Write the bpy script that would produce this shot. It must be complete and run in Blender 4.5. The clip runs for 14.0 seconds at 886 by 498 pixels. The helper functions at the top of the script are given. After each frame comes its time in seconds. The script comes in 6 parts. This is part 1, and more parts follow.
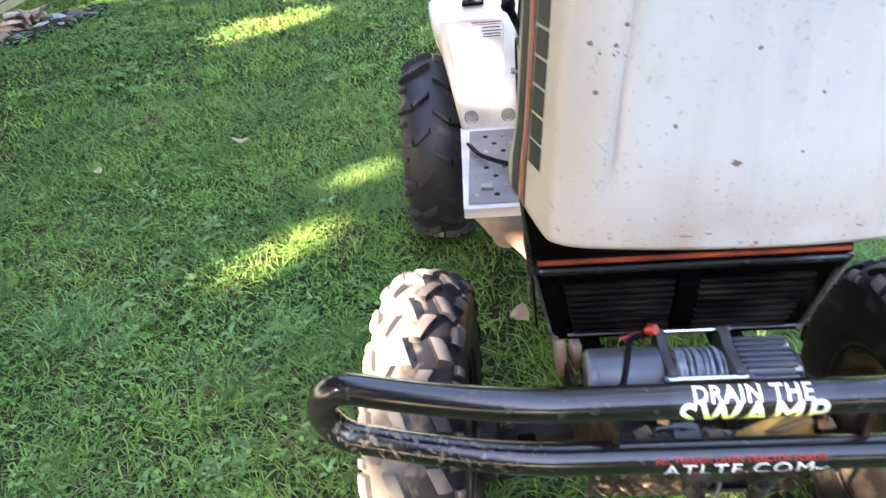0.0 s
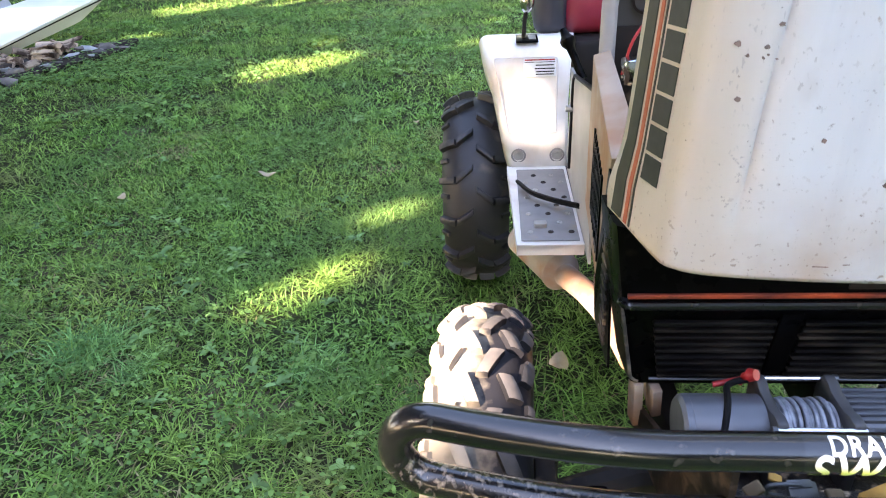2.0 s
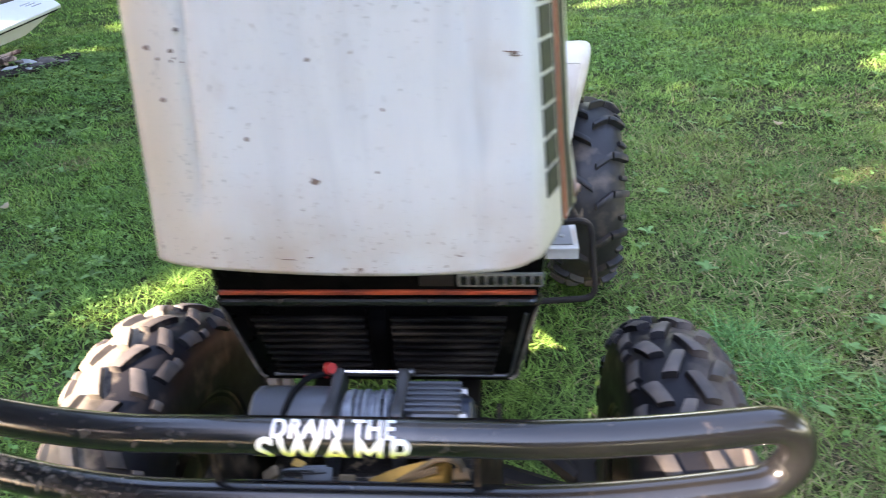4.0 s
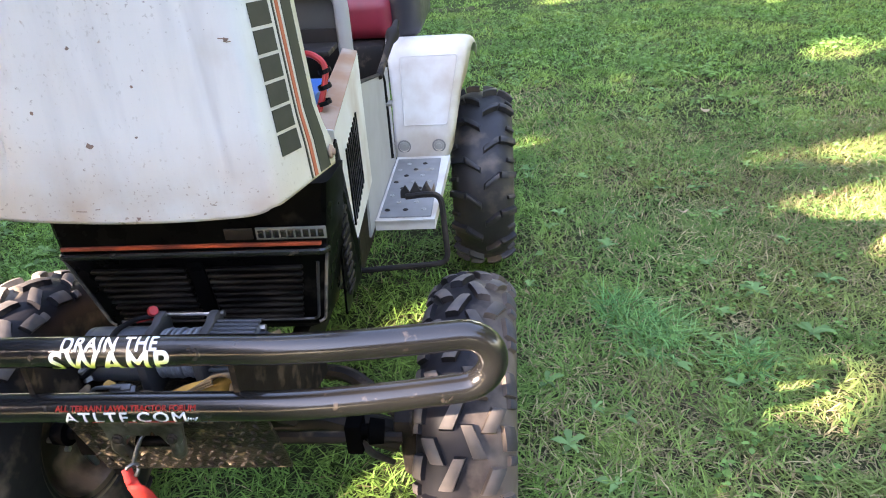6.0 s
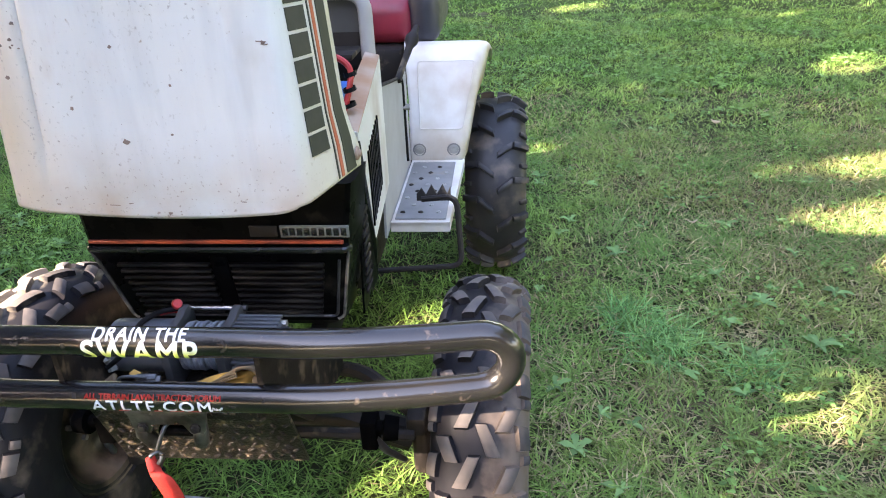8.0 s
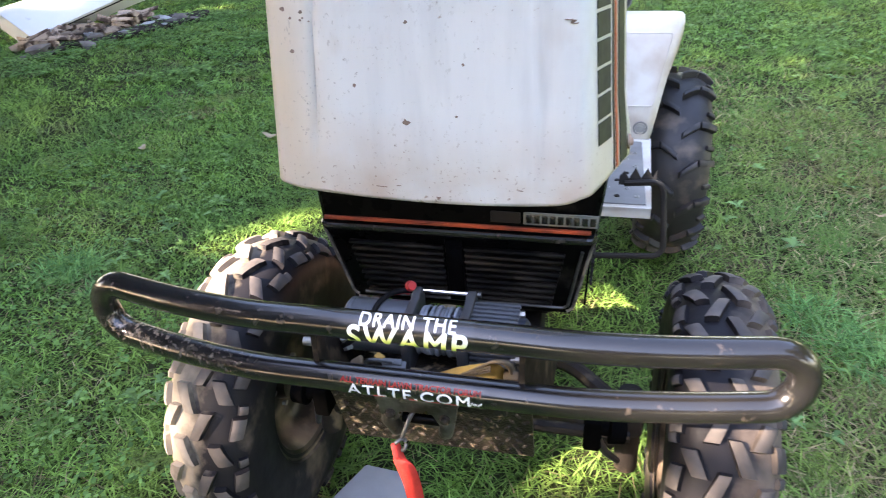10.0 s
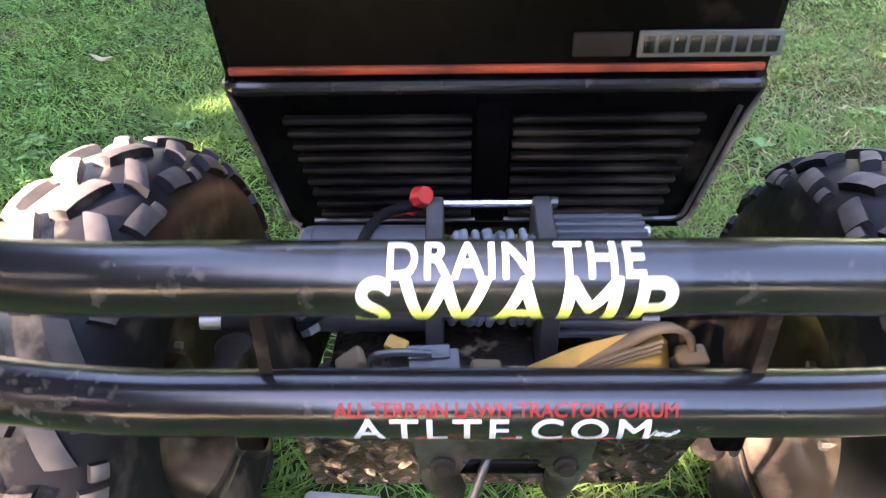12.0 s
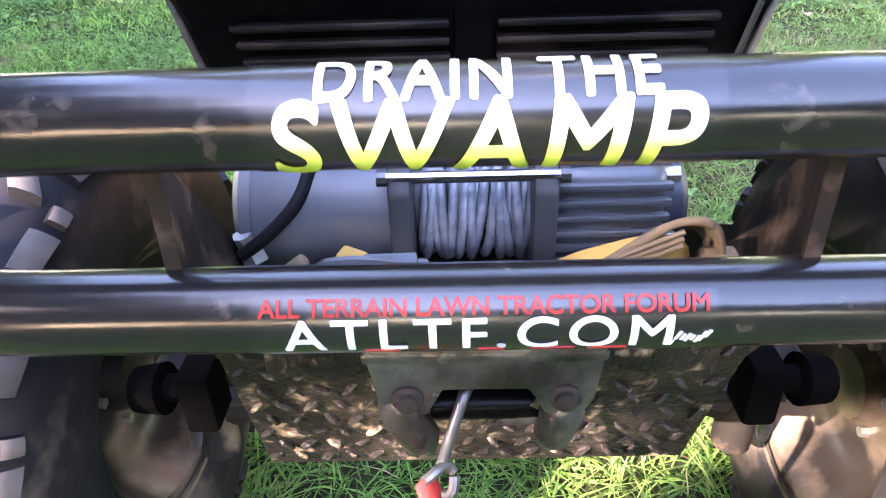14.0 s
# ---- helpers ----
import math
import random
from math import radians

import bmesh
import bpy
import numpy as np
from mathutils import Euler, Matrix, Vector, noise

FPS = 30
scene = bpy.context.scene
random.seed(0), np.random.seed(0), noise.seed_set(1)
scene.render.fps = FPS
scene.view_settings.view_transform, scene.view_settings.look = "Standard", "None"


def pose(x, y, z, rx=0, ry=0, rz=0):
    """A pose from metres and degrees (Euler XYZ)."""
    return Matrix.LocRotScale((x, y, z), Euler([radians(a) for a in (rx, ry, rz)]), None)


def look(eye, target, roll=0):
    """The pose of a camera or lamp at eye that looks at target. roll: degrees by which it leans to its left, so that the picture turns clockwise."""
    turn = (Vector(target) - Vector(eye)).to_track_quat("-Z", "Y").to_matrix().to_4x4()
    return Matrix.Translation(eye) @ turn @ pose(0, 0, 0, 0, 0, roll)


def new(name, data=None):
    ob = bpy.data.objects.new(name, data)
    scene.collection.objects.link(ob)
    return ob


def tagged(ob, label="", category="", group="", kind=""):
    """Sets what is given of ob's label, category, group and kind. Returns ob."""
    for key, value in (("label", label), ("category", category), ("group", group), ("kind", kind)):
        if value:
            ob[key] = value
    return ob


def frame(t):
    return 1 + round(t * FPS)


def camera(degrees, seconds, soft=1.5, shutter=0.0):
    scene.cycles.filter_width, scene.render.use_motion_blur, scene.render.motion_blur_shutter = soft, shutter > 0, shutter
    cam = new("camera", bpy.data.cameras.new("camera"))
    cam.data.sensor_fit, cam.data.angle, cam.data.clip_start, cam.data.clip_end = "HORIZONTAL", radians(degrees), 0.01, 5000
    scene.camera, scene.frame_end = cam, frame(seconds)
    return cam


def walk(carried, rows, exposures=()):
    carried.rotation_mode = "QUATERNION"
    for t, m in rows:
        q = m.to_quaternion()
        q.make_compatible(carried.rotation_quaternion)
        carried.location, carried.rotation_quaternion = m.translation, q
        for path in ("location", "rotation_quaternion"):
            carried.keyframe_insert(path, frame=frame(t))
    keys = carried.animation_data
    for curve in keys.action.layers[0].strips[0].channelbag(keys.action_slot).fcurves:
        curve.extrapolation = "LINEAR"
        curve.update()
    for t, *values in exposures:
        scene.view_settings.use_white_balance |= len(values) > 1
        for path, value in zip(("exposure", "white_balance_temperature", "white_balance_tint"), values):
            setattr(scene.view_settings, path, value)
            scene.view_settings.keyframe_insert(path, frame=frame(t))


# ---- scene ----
cam = camera(65.8, 14.0, soft=1.0, shutter=0.3)
PATH = [
    (0, (-0.253, -0.656, 1.411), (-0.438, 0.998, 0.301), -6.3),
    (0.5, (-0.35, -0.598, 1.442), (-0.58, 1.099, 0.408), -6.4),
    (1, (-0.397, -0.584, 1.447), (-0.6, 1.127, 0.431), -5.9),
    (1.5, (-0.385, -0.587, 1.401), (-0.581, 1.153, 0.435), -5.3),
    (2, (-0.372, -0.62, 1.341), (-0.559, 1.115, 0.364), -3.2),
    (2.5, (-0.359, -0.642, 1.327), (-0.558, 1.092, 0.35), -4.1),
    (2.7, (-0.367, -0.651, 1.328), (-0.565, 1.089, 0.361), -3.9),
    (3, (-0.344, -0.662, 1.345), (-0.559, 1.073, 0.373), -7.5),
    (3.5, (-0.125, -0.652, 1.341), (-0.265, 1.121, 0.427), -4.9),
    (4, (0.197, -0.624, 1.313), (0.019, 1.134, 0.378), -2.7),
    (4.2, (0.288, -0.627, 1.313), (0.16, 1.126, 0.36), -4.1),
    (6.3, (0.538, -0.814, 1.321), (0.349, 0.943, 0.384), -3.5),
    (6.5, (0.534, -0.821, 1.32), (0.343, 0.932, 0.377), -3.2),
    (7, (0.526, -0.818, 1.314), (0.345, 0.933, 0.363), -2.9),
    (7.2, (0.526, -0.816, 1.316), (0.349, 0.934, 0.365), -2.6),
    (9.3, (0.367, -0.841, 1.366), (0.121, 0.94, 0.489), -2.6),
    (9.5, (0.325, -0.847, 1.37), (0.027, 0.918, 0.479), -2.4),
    (10, (0.258, -0.78, 1.346), (-0.193, 0.89, 0.342), -3.2),
    (10.5, (0.25, -0.63, 1.336), (-0.325, 0.988, 0.311), -4.6),
    (10.8, (0.228, -0.584, 1.313), (-0.262, 1.027, 0.234), -4.7),
    (11, (0.185, -0.558, 1.29), (-0.132, 1.081, 0.188), -3.3),
    (11.5, (0.015, -0.413, 1.176), (-0.011, 1.196, -0.012), -6.0),
    (12, (-0.009, -0.374, 1.018), (-0.072, 1.268, -0.122), -1.1),
    (12.5, (0.007, -0.359, 0.915), (-0.116, 1.369, -0.085), -0.8),
    (13, (0.01, -0.338, 0.855), (-0.049, 1.405, -0.124), -0.8),
    (13.5, (0.008, -0.337, 0.858), (-0.047, 1.398, -0.135), -1.1),
    (14, (0.009, -0.345, 0.893), (-0.063, 1.36, -0.15), -2.0),
]
walk(cam, [(t, look(eye, target, roll)) for t, eye, target, roll in PATH], exposures=[(0.0, 3.75, 7250, 23), (0.6, 3.62, 7250, 23), (3.2, 3.62, 7250, 23), (4.1, 3.4, 7250, 24), (6.5, 3.5, 7300, 25), (9.3, 3.5, 7300, 25), (11.5, 3.58, 7300, 26), (12.0, 4.0, 7150, 32), (12.5, 4.53, 6900, 34), (14.0, 4.53, 6800, 35)])

# ---- light: low sun from behind the camera's side, through trees ----
SUN = Vector((-0.64, -0.58, 0.5)).normalized()
world = bpy.data.worlds.new("sky")
scene.world = world
world.use_nodes = True
sky = world.node_tree.nodes.new("ShaderNodeTexSky")
sky.sky_type = "NISHITA"
sky.sun_disc = False
sky.sun_elevation = math.asin(SUN.z)
sky.sun_rotation = math.atan2(SUN.x, SUN.y)
back = world.node_tree.nodes["Background"]
back.inputs["Strength"].default_value = 0.15
world.node_tree.links.new(sky.outputs["Color"], back.inputs["Color"])
lamp = bpy.data.lights.new("sun", "SUN")
lamp.energy, lamp.angle, lamp.color = 4.2, radians(0.53), (1.0, 0.93, 0.8)
sun = new("sun", lamp)
sun.matrix_world = look(SUN * 30, (0, 0, 0))


# ---- materials ----
def material(name, colour, second=None, rough=0.6, metal=0.0, scale=8.0, amount=0.5, bump=0.0, bump_scale=40.0,
             stretch=(1, 1, 1), dirt=None, dirt_at=0.6, dirt_scale=5.0, dirt_soft=0.12, coat=0.0, vary=0.0, spec=0.5, each=0.0, rough_vary=0.15):
    m = bpy.data.materials.new(name)
    m.use_nodes = True
    nt = m.node_tree
    n, link = nt.nodes, nt.links.new
    bsdf = n["Principled BSDF"]
    bsdf.inputs["Roughness"].default_value, bsdf.inputs["Metallic"].default_value = rough, metal
    bsdf.inputs["Coat Weight"].default_value, bsdf.inputs["Coat Roughness"].default_value = coat, rough
    bsdf.inputs["Specular IOR Level"].default_value = spec
    tc, mp = n.new("ShaderNodeTexCoord"), n.new("ShaderNodeMapping")
    mp.inputs["Scale"].default_value = stretch
    link(tc.outputs["Object"], mp.inputs["Vector"])

    def noise_tex(sc, detail=5.0):
        t = n.new("ShaderNodeTexNoise")
        t.inputs["Scale"].default_value, t.inputs["Detail"].default_value = sc, detail
        link(mp.outputs["Vector"], t.inputs["Vector"])
        return t

    def mix(fac, a, b):
        x = n.new("ShaderNodeMix")
        x.data_type = "RGBA"
        for sock, v in ((x.inputs["Factor"], fac), (x.inputs["A"], a), (x.inputs["B"], b)):
            if hasattr(v, "is_linked"):
                link(v, sock)
            else:
                sock.default_value = v if isinstance(v, float) else (*v, 1.0)
        return x.outputs["Result"]

    def ramp(sock, lo, hi):
        r = n.new("ShaderNodeMapRange")
        r.inputs["From Min"].default_value, r.inputs["From Max"].default_value = lo, hi
        link(sock, r.inputs["Value"])
        return r.outputs["Result"]

    second = second or tuple(c * 0.7 for c in colour)
    big = noise_tex(scale)
    out = mix(ramp(big.outputs["Fac"], 0.5 - 0.4 * (1.1 - amount), 0.5 + 0.4 * (1.1 - amount)), colour, second)
    if vary:
        g = n.new("ShaderNodeNewGeometry")
        hsv = n.new("ShaderNodeHueSaturation")
        link(out, hsv.inputs["Color"])
        link(ramp(g.outputs["Random Per Island"], 0.0, 1.0), hsv.inputs["Fac"])
        vm = n.new("ShaderNodeMapRange")
        vm.inputs["To Min"].default_value, vm.inputs["To Max"].default_value = 1 - vary, 1 + vary
        link(g.outputs["Random Per Island"], vm.inputs["Value"])
        hsv.inputs["Fac"].default_value = 1.0
        for l in list(hsv.inputs["Fac"].links):
            nt.links.remove(l)
        link(vm.outputs["Result"], hsv.inputs["Value"])
        out = hsv.outputs["Color"]
    if each:
        o, hv, om = n.new("ShaderNodeObjectInfo"), n.new("ShaderNodeHueSaturation"), n.new("ShaderNodeMapRange")
        om.inputs["To Min"].default_value, om.inputs["To Max"].default_value = 1 - each, 1 + each
        link(o.outputs["Random"], om.inputs["Value"])
        link(om.outputs["Result"], hv.inputs["Value"])
        link(out, hv.inputs["Color"])
        out = hv.outputs["Color"]
    if dirt:
        d = noise_tex(dirt_scale, 8.0)
        out = mix(ramp(d.outputs["Fac"], dirt_at, dirt_at + dirt_soft), out, dirt)
    link(out, bsdf.inputs["Base Color"])
    rv = n.new("ShaderNodeMapRange")
    rv.inputs["To Min"].default_value, rv.inputs["To Max"].default_value = max(rough - rough_vary, 0.03), min(rough + rough_vary, 1)
    link(noise_tex(scale * 3).outputs["Fac"], rv.inputs["Value"])
    link(rv.outputs["Result"], bsdf.inputs["Roughness"])
    if bump:
        b = n.new("ShaderNodeBump")
        b.inputs["Strength"].default_value, b.inputs["Distance"].default_value = bump, 0.003
        link(noise_tex(bump_scale, 4.0).outputs["Fac"], b.inputs["Height"])
        link(b.outputs["Normal"], bsdf.inputs["Normal"])
    return m


def hood_finish():
    """Faded white paint with streaks, fine rust specks and brown stains toward the nose."""
    m = material("hood paint", (0.74, 0.755, 0.755), (0.63, 0.64, 0.635), 0.4, scale=3.0, stretch=(3, 3, 0.6), bump=0.04, coat=0.1)
    nt = m.node_tree
    n, link = nt.nodes, nt.links.new
    bsdf = n["Principled BSDF"]
    out = bsdf.inputs["Base Color"].links[0].from_socket
    tc, sep = n.new("ShaderNodeTexCoord"), n.new("ShaderNodeSeparateXYZ")
    link(tc.outputs["Object"], sep.inputs["Vector"])

    def layer(out, colour, scale, lo, hi, stretch=(1, 1, 1), zone=None, most=1.0, axis="Z", cluster=None):
        mp, t, r, x = n.new("ShaderNodeMapping"), n.new("ShaderNodeTexNoise"), n.new("ShaderNodeMapRange"), n.new("ShaderNodeMix")
        mp.inputs["Scale"].default_value = stretch
        link(tc.outputs["Object"], mp.inputs["Vector"])
        link(mp.outputs["Vector"], t.inputs["Vector"])
        t.inputs["Scale"].default_value, t.inputs["Detail"].default_value = scale, 6.0
        r.inputs["From Min"].default_value, r.inputs["From Max"].default_value, r.inputs["To Max"].default_value = lo, hi, most
        link(t.outputs["Fac"], r.inputs["Value"])
        fac = r.outputs["Result"]
        if zone:
            z, k = n.new("ShaderNodeMapRange"), n.new("ShaderNodeMath")
            k.operation = "MULTIPLY"
            z.inputs["From Min"].default_value, z.inputs["From Max"].default_value = zone
            z.inputs["To Min"].default_value, z.inputs["To Max"].default_value = 1.0, 0.0
            link(sep.outputs[axis], z.inputs["Value"])
            link(fac, k.inputs[0])
            link(z.outputs["Result"], k.inputs[1])
            fac = k.outputs[0]
        if cluster:
            ct, cm, ck = n.new("ShaderNodeTexNoise"), n.new("ShaderNodeMapRange"), n.new("ShaderNodeMath")
            link(tc.outputs["Object"], ct.inputs["Vector"])
            ct.inputs["Scale"].default_value, ct.inputs["Detail"].default_value = cluster[0], 4.0
            cm.inputs["From Min"].default_value, cm.inputs["From Max"].default_value = cluster[1:]
            link(ct.outputs["Fac"], cm.inputs["Value"])
            ck.operation = "MULTIPLY"
            link(fac, ck.inputs[0])
            link(cm.outputs["Result"], ck.inputs[1])
            fac = ck.outputs[0]
        x.data_type = "RGBA"
        link(fac, x.inputs["Factor"])
        link(out, x.inputs["A"])
        x.inputs["B"].default_value = (*colour, 1)
        return x.outputs["Result"]

    out = layer(out, (0.52, 0.535, 0.545), 14.0, 0.5, 0.75, (2.5, 2.5, 0.35), None, 0.55)
    out = layer(out, (0.62, 0.635, 0.645), 5.0, 0.48, 0.7, (1, 1, 1), None, 0.45)
    out = layer(out, (0.5, 0.36, 0.25), 5.5, 0.4, 0.58, (1, 1, 1), (0.95, 1.06), 0.7)
    out = layer(out, (0.62, 0.5, 0.37), 3.0, 0.15, 0.55, (1, 1, 0.5), (-0.19, -0.1), 0.9, "X")
    out = layer(out, (0.56, 0.575, 0.59), 6.0, 0.45, 0.75, (1, 1, 0.6), None, 0.3)
    out = layer(out, (0.3, 0.22, 0.15), 95.0, 0.7, 0.75, (1, 1, 1), None, 0.6)
    out = layer(out, (0.13, 0.1, 0.08), 190.0, 0.71, 0.75, (1, 1, 1), None, 0.6)
    out = layer(out, (0.22, 0.14, 0.09), 170.0, 0.63, 0.68, (1, 1, 1), (0.94, 1.08), 0.65)
    out = layer(out, (0.74, 0.67, 0.52), 3.0, 0.0, 0.3, (1, 1, 1), (0.24, 0.205), 0.7, "X")
    out = layer(out, (0.2, 0.18, 0.16), 190.0, 0.61, 0.67, (1, 1, 1), None, 0.5, cluster=(7.0, 0.55, 0.66))
    out = layer(out, (0.24, 0.22, 0.2), 170.0, 0.63, 0.69, (1.3, 1.3, 0.7), None, 0.4, cluster=(4.0, 0.48, 0.62))
    out = layer(out, (0.42, 0.33, 0.25), 30.0, 0.52, 0.66, (1, 1, 0.5), None, 0.4, cluster=(5.0, 0.55, 0.7))
    link(out, bsdf.inputs["Base Color"])
    return m


hood_paint = hood_finish()
fender_paint = material("fender paint", (0.83, 0.82, 0.79), (0.75, 0.72, 0.66), 0.45, scale=4.0, bump=0.05, dirt=(0.5, 0.39, 0.28), dirt_at=0.45, dirt_scale=5.5, dirt_soft=0.28)
rusty_paint = material("rusty cream paint", (0.42, 0.31, 0.22), (0.36, 0.19, 0.1), 0.6, scale=9.0, amount=0.8, bump=0.15, dirt=(0.55, 0.51, 0.46), dirt_at=0.6, dirt_scale=6.0)
black_plastic = material("black plastic", (0.0016, 0.0016, 0.002), (0.003, 0.0028, 0.003), 0.3, scale=6.0, dirt=(0.025, 0.021, 0.017), dirt_at=0.62, dirt_scale=18.0, spec=0.05)
slat_plastic = material("dusty black slats", (0.012, 0.011, 0.0105), (0.004, 0.004, 0.0045), 0.4, scale=14.0, amount=0.8, stretch=(0.5, 1, 2), dirt=(0.04, 0.033, 0.027), dirt_at=0.5, dirt_scale=22.0, dirt_soft=0.25, spec=0.12)
lit_dust_edge = material("dusty plastic edge painted lit", (0.2, 0.17, 0.14), (0.05, 0.045, 0.04), 0.7, scale=30.0, amount=0.9, bump=0.2)
tube_paint = material("black tube paint", (0.008, 0.008, 0.009), (0.015, 0.014, 0.013), 0.2, rough_vary=0.07, scale=10.0, bump=0.05, bump_scale=120, dirt=(0.1, 0.08, 0.065), dirt_at=0.62, dirt_scale=48.0, dirt_soft=0.16, coat=0.5, spec=0.5)


def bar_end_dust_sun(m):
    """Pale scuffed dust on the end of the lower bar, standing in partly for sunlight."""
    n, link = m.node_tree.nodes, m.node_tree.links.new
    bsdf = n["Principled BSDF"]
    tc, sep, t, ex, ez, a1, a2, nr, mx = (n.new("ShaderNode" + k) for k in ("TexCoord", "SeparateXYZ", "TexNoise", "MapRange", "MapRange", "Math", "Math", "MapRange", "Mix"))
    link(tc.outputs["Object"], sep.inputs["Vector"])
    link(tc.outputs["Object"], t.inputs["Vector"])
    t.inputs["Scale"].default_value, t.inputs["Detail"].default_value = 120.0, 9.0
    for r, axis, lo, hi in ((ex, "X", -0.2, -0.43), (ez, "Z", 0.745, 0.72)):
        r.inputs["From Min"].default_value, r.inputs["From Max"].default_value = lo, hi
        link(sep.outputs[axis], r.inputs["Value"])
    nr.inputs["From Min"].default_value, nr.inputs["From Max"].default_value = 0.53, 0.75
    link(t.outputs["Fac"], nr.inputs["Value"])
    a1.operation = a2.operation = "MULTIPLY"
    link(ex.outputs["Result"], a1.inputs[0])
    link(ez.outputs["Result"], a1.inputs[1])
    link(a1.outputs[0], a2.inputs[0])
    link(nr.outputs["Result"], a2.inputs[1])
    mx.data_type = "RGBA"
    link(a2.outputs[0], mx.inputs["Factor"])
    link(bsdf.inputs["Base Color"].links[0].from_socket, mx.inputs["A"])
    mx.inputs["B"].default_value = (0.33, 0.27, 0.21, 1)
    link(mx.outputs["Result"], bsdf.inputs["Base Color"])


bar_end_dust_sun(tube_paint)
rubber = material("tyre rubber", (0.013, 0.013, 0.016), (0.024, 0.023, 0.024), 0.5, scale=12.0, bump=0.15, dirt=(0.2, 0.15, 0.11), dirt_at=0.58, dirt_scale=8.0, dirt_soft=0.2)
muddy_rubber = material("muddy tyre rubber", (0.009, 0.009, 0.012), (0.022, 0.02, 0.021), 0.5, spec=0.16, scale=9.0, bump=0.25, dirt=(0.2, 0.155, 0.12), dirt_at=0.58, dirt_scale=9.0, dirt_soft=0.2)


def outer_mud(m, colour, lo, hi, most):
    """Dried mud thickening toward the wheel's outer shoulder, broken up by noise."""
    n, link = m.node_tree.nodes, m.node_tree.links.new
    bsdf = n["Principled BSDF"]
    tc, sep, t, add, mr, mx = (n.new("ShaderNode" + k) for k in ("TexCoord", "SeparateXYZ", "TexNoise", "Math", "MapRange", "Mix"))
    link(tc.outputs["Object"], sep.inputs["Vector"])
    link(tc.outputs["Object"], t.inputs["Vector"])
    t.inputs["Scale"].default_value, t.inputs["Detail"].default_value = 26.0, 6.0
    add.operation = "MULTIPLY_ADD"
    link(t.outputs["Fac"], add.inputs[0])
    add.inputs[1].default_value = 0.12
    link(sep.outputs["X"], add.inputs[2])
    mr.inputs["From Min"].default_value, mr.inputs["From Max"].default_value, mr.inputs["To Max"].default_value = lo + 0.06, hi + 0.06, most
    link(add.outputs[0], mr.inputs["Value"])
    mx.data_type = "RGBA"
    link(mr.outputs["Result"], mx.inputs["Factor"])
    link(bsdf.inputs["Base Color"].links[0].from_socket, mx.inputs["A"])
    mx.inputs["B"].default_value = (*colour, 1)
    link(mx.outputs["Result"], bsdf.inputs["Base Color"])


caked_rubber = muddy_rubber.copy()
caked_rubber.name = "mud-caked tyre rubber"
outer_mud(caked_rubber, (0.28, 0.235, 0.18), -0.02, 0.03, 0.95)
dusty_rubber = muddy_rubber.copy()
dusty_rubber.name = "dusty tyre rubber"
outer_mud(dusty_rubber, (0.17, 0.135, 0.11), 0.0, 0.06, 0.75)
lug_mud = material("lug dried mud", (0.32, 0.275, 0.22), (0.16, 0.13, 0.105), 0.85, scale=14.0, amount=0.7, bump=0.3, each=0.3)
lug_dust = material("lug dusty rubber", (0.035, 0.034, 0.037), (0.11, 0.09, 0.076), 0.7, scale=11.0, amount=0.85, bump=0.3, each=0.35)
rim_steel = material("rim steel", (0.035, 0.029, 0.024), (0.014, 0.012, 0.01), 0.35, 0.3, spec=0.4, scale=6.0, bump=0.1, dirt=(0.24, 0.18, 0.13), dirt_at=0.47, dirt_scale=9.0, dirt_soft=0.2)
# pale fine specks are mud and also paint the plate's glints
mud_steel = material("muddy steel", (0.045, 0.036, 0.029), (0.013, 0.011, 0.01), 0.36, 0.2, spec=0.3, scale=18.0, amount=0.8, bump=0.9, bump_scale=210, dirt=(0.36, 0.27, 0.18), dirt_at=0.58, dirt_scale=55.0)
gusset_steel = material("muddy gusset paint", (0.02, 0.016, 0.013), (0.035, 0.026, 0.02), 0.5, scale=10.0, bump=0.3, dirt=(0.11, 0.078, 0.053), dirt_at=0.52, dirt_scale=26.0, spec=0.06)
dark_steel = material("dark steel", (0.014, 0.0125, 0.012), (0.03, 0.024, 0.02), 0.6, 0.0, spec=0.2, scale=10.0, bump=0.2, dirt=(0.2, 0.15, 0.1), dirt_at=0.6, dirt_scale=12.0)
winch_grey = material("winch grey paint", (0.14, 0.15, 0.165), (0.1, 0.11, 0.125), 0.36, 0.3, scale=8.0, bump=0.04)
winch_dark = material("winch dark casting", (0.075, 0.076, 0.08), (0.09, 0.09, 0.09), 0.5, 0.3, scale=12.0, bump=0.1)
cable_steel = material("steel cable", (0.44, 0.47, 0.52), (0.16, 0.18, 0.21), 0.42, 0.3, scale=60.0, bump=0.4, bump_scale=300)
chrome = material("bright metal", (0.75, 0.75, 0.74), (0.55, 0.54, 0.52), 0.2, 1.0, scale=20.0)
buckle_steel = material("dark worn steel", (0.13, 0.135, 0.14), (0.07, 0.07, 0.07), 0.38, 0.7, scale=40.0, bump=0.1)
zinc = material("dull zinc", (0.5, 0.5, 0.48), (0.3, 0.28, 0.25), 0.45, 0.8, scale=20.0, bump=0.1)
chip_rust = material("chipped rust", (0.3, 0.19, 0.15), (0.14, 0.11, 0.095), 0.8, scale=60.0, bump=0.2)
rust = material("rusty pipe", (0.42, 0.36, 0.31), (0.36, 0.19, 0.11), 0.8, 0.1, scale=9.0, amount=0.85, bump=0.3)
red_paint = material("red stripe", (0.55, 0.085, 0.03), (0.2, 0.035, 0.02), 0.5, scale=14.0, amount=0.8)
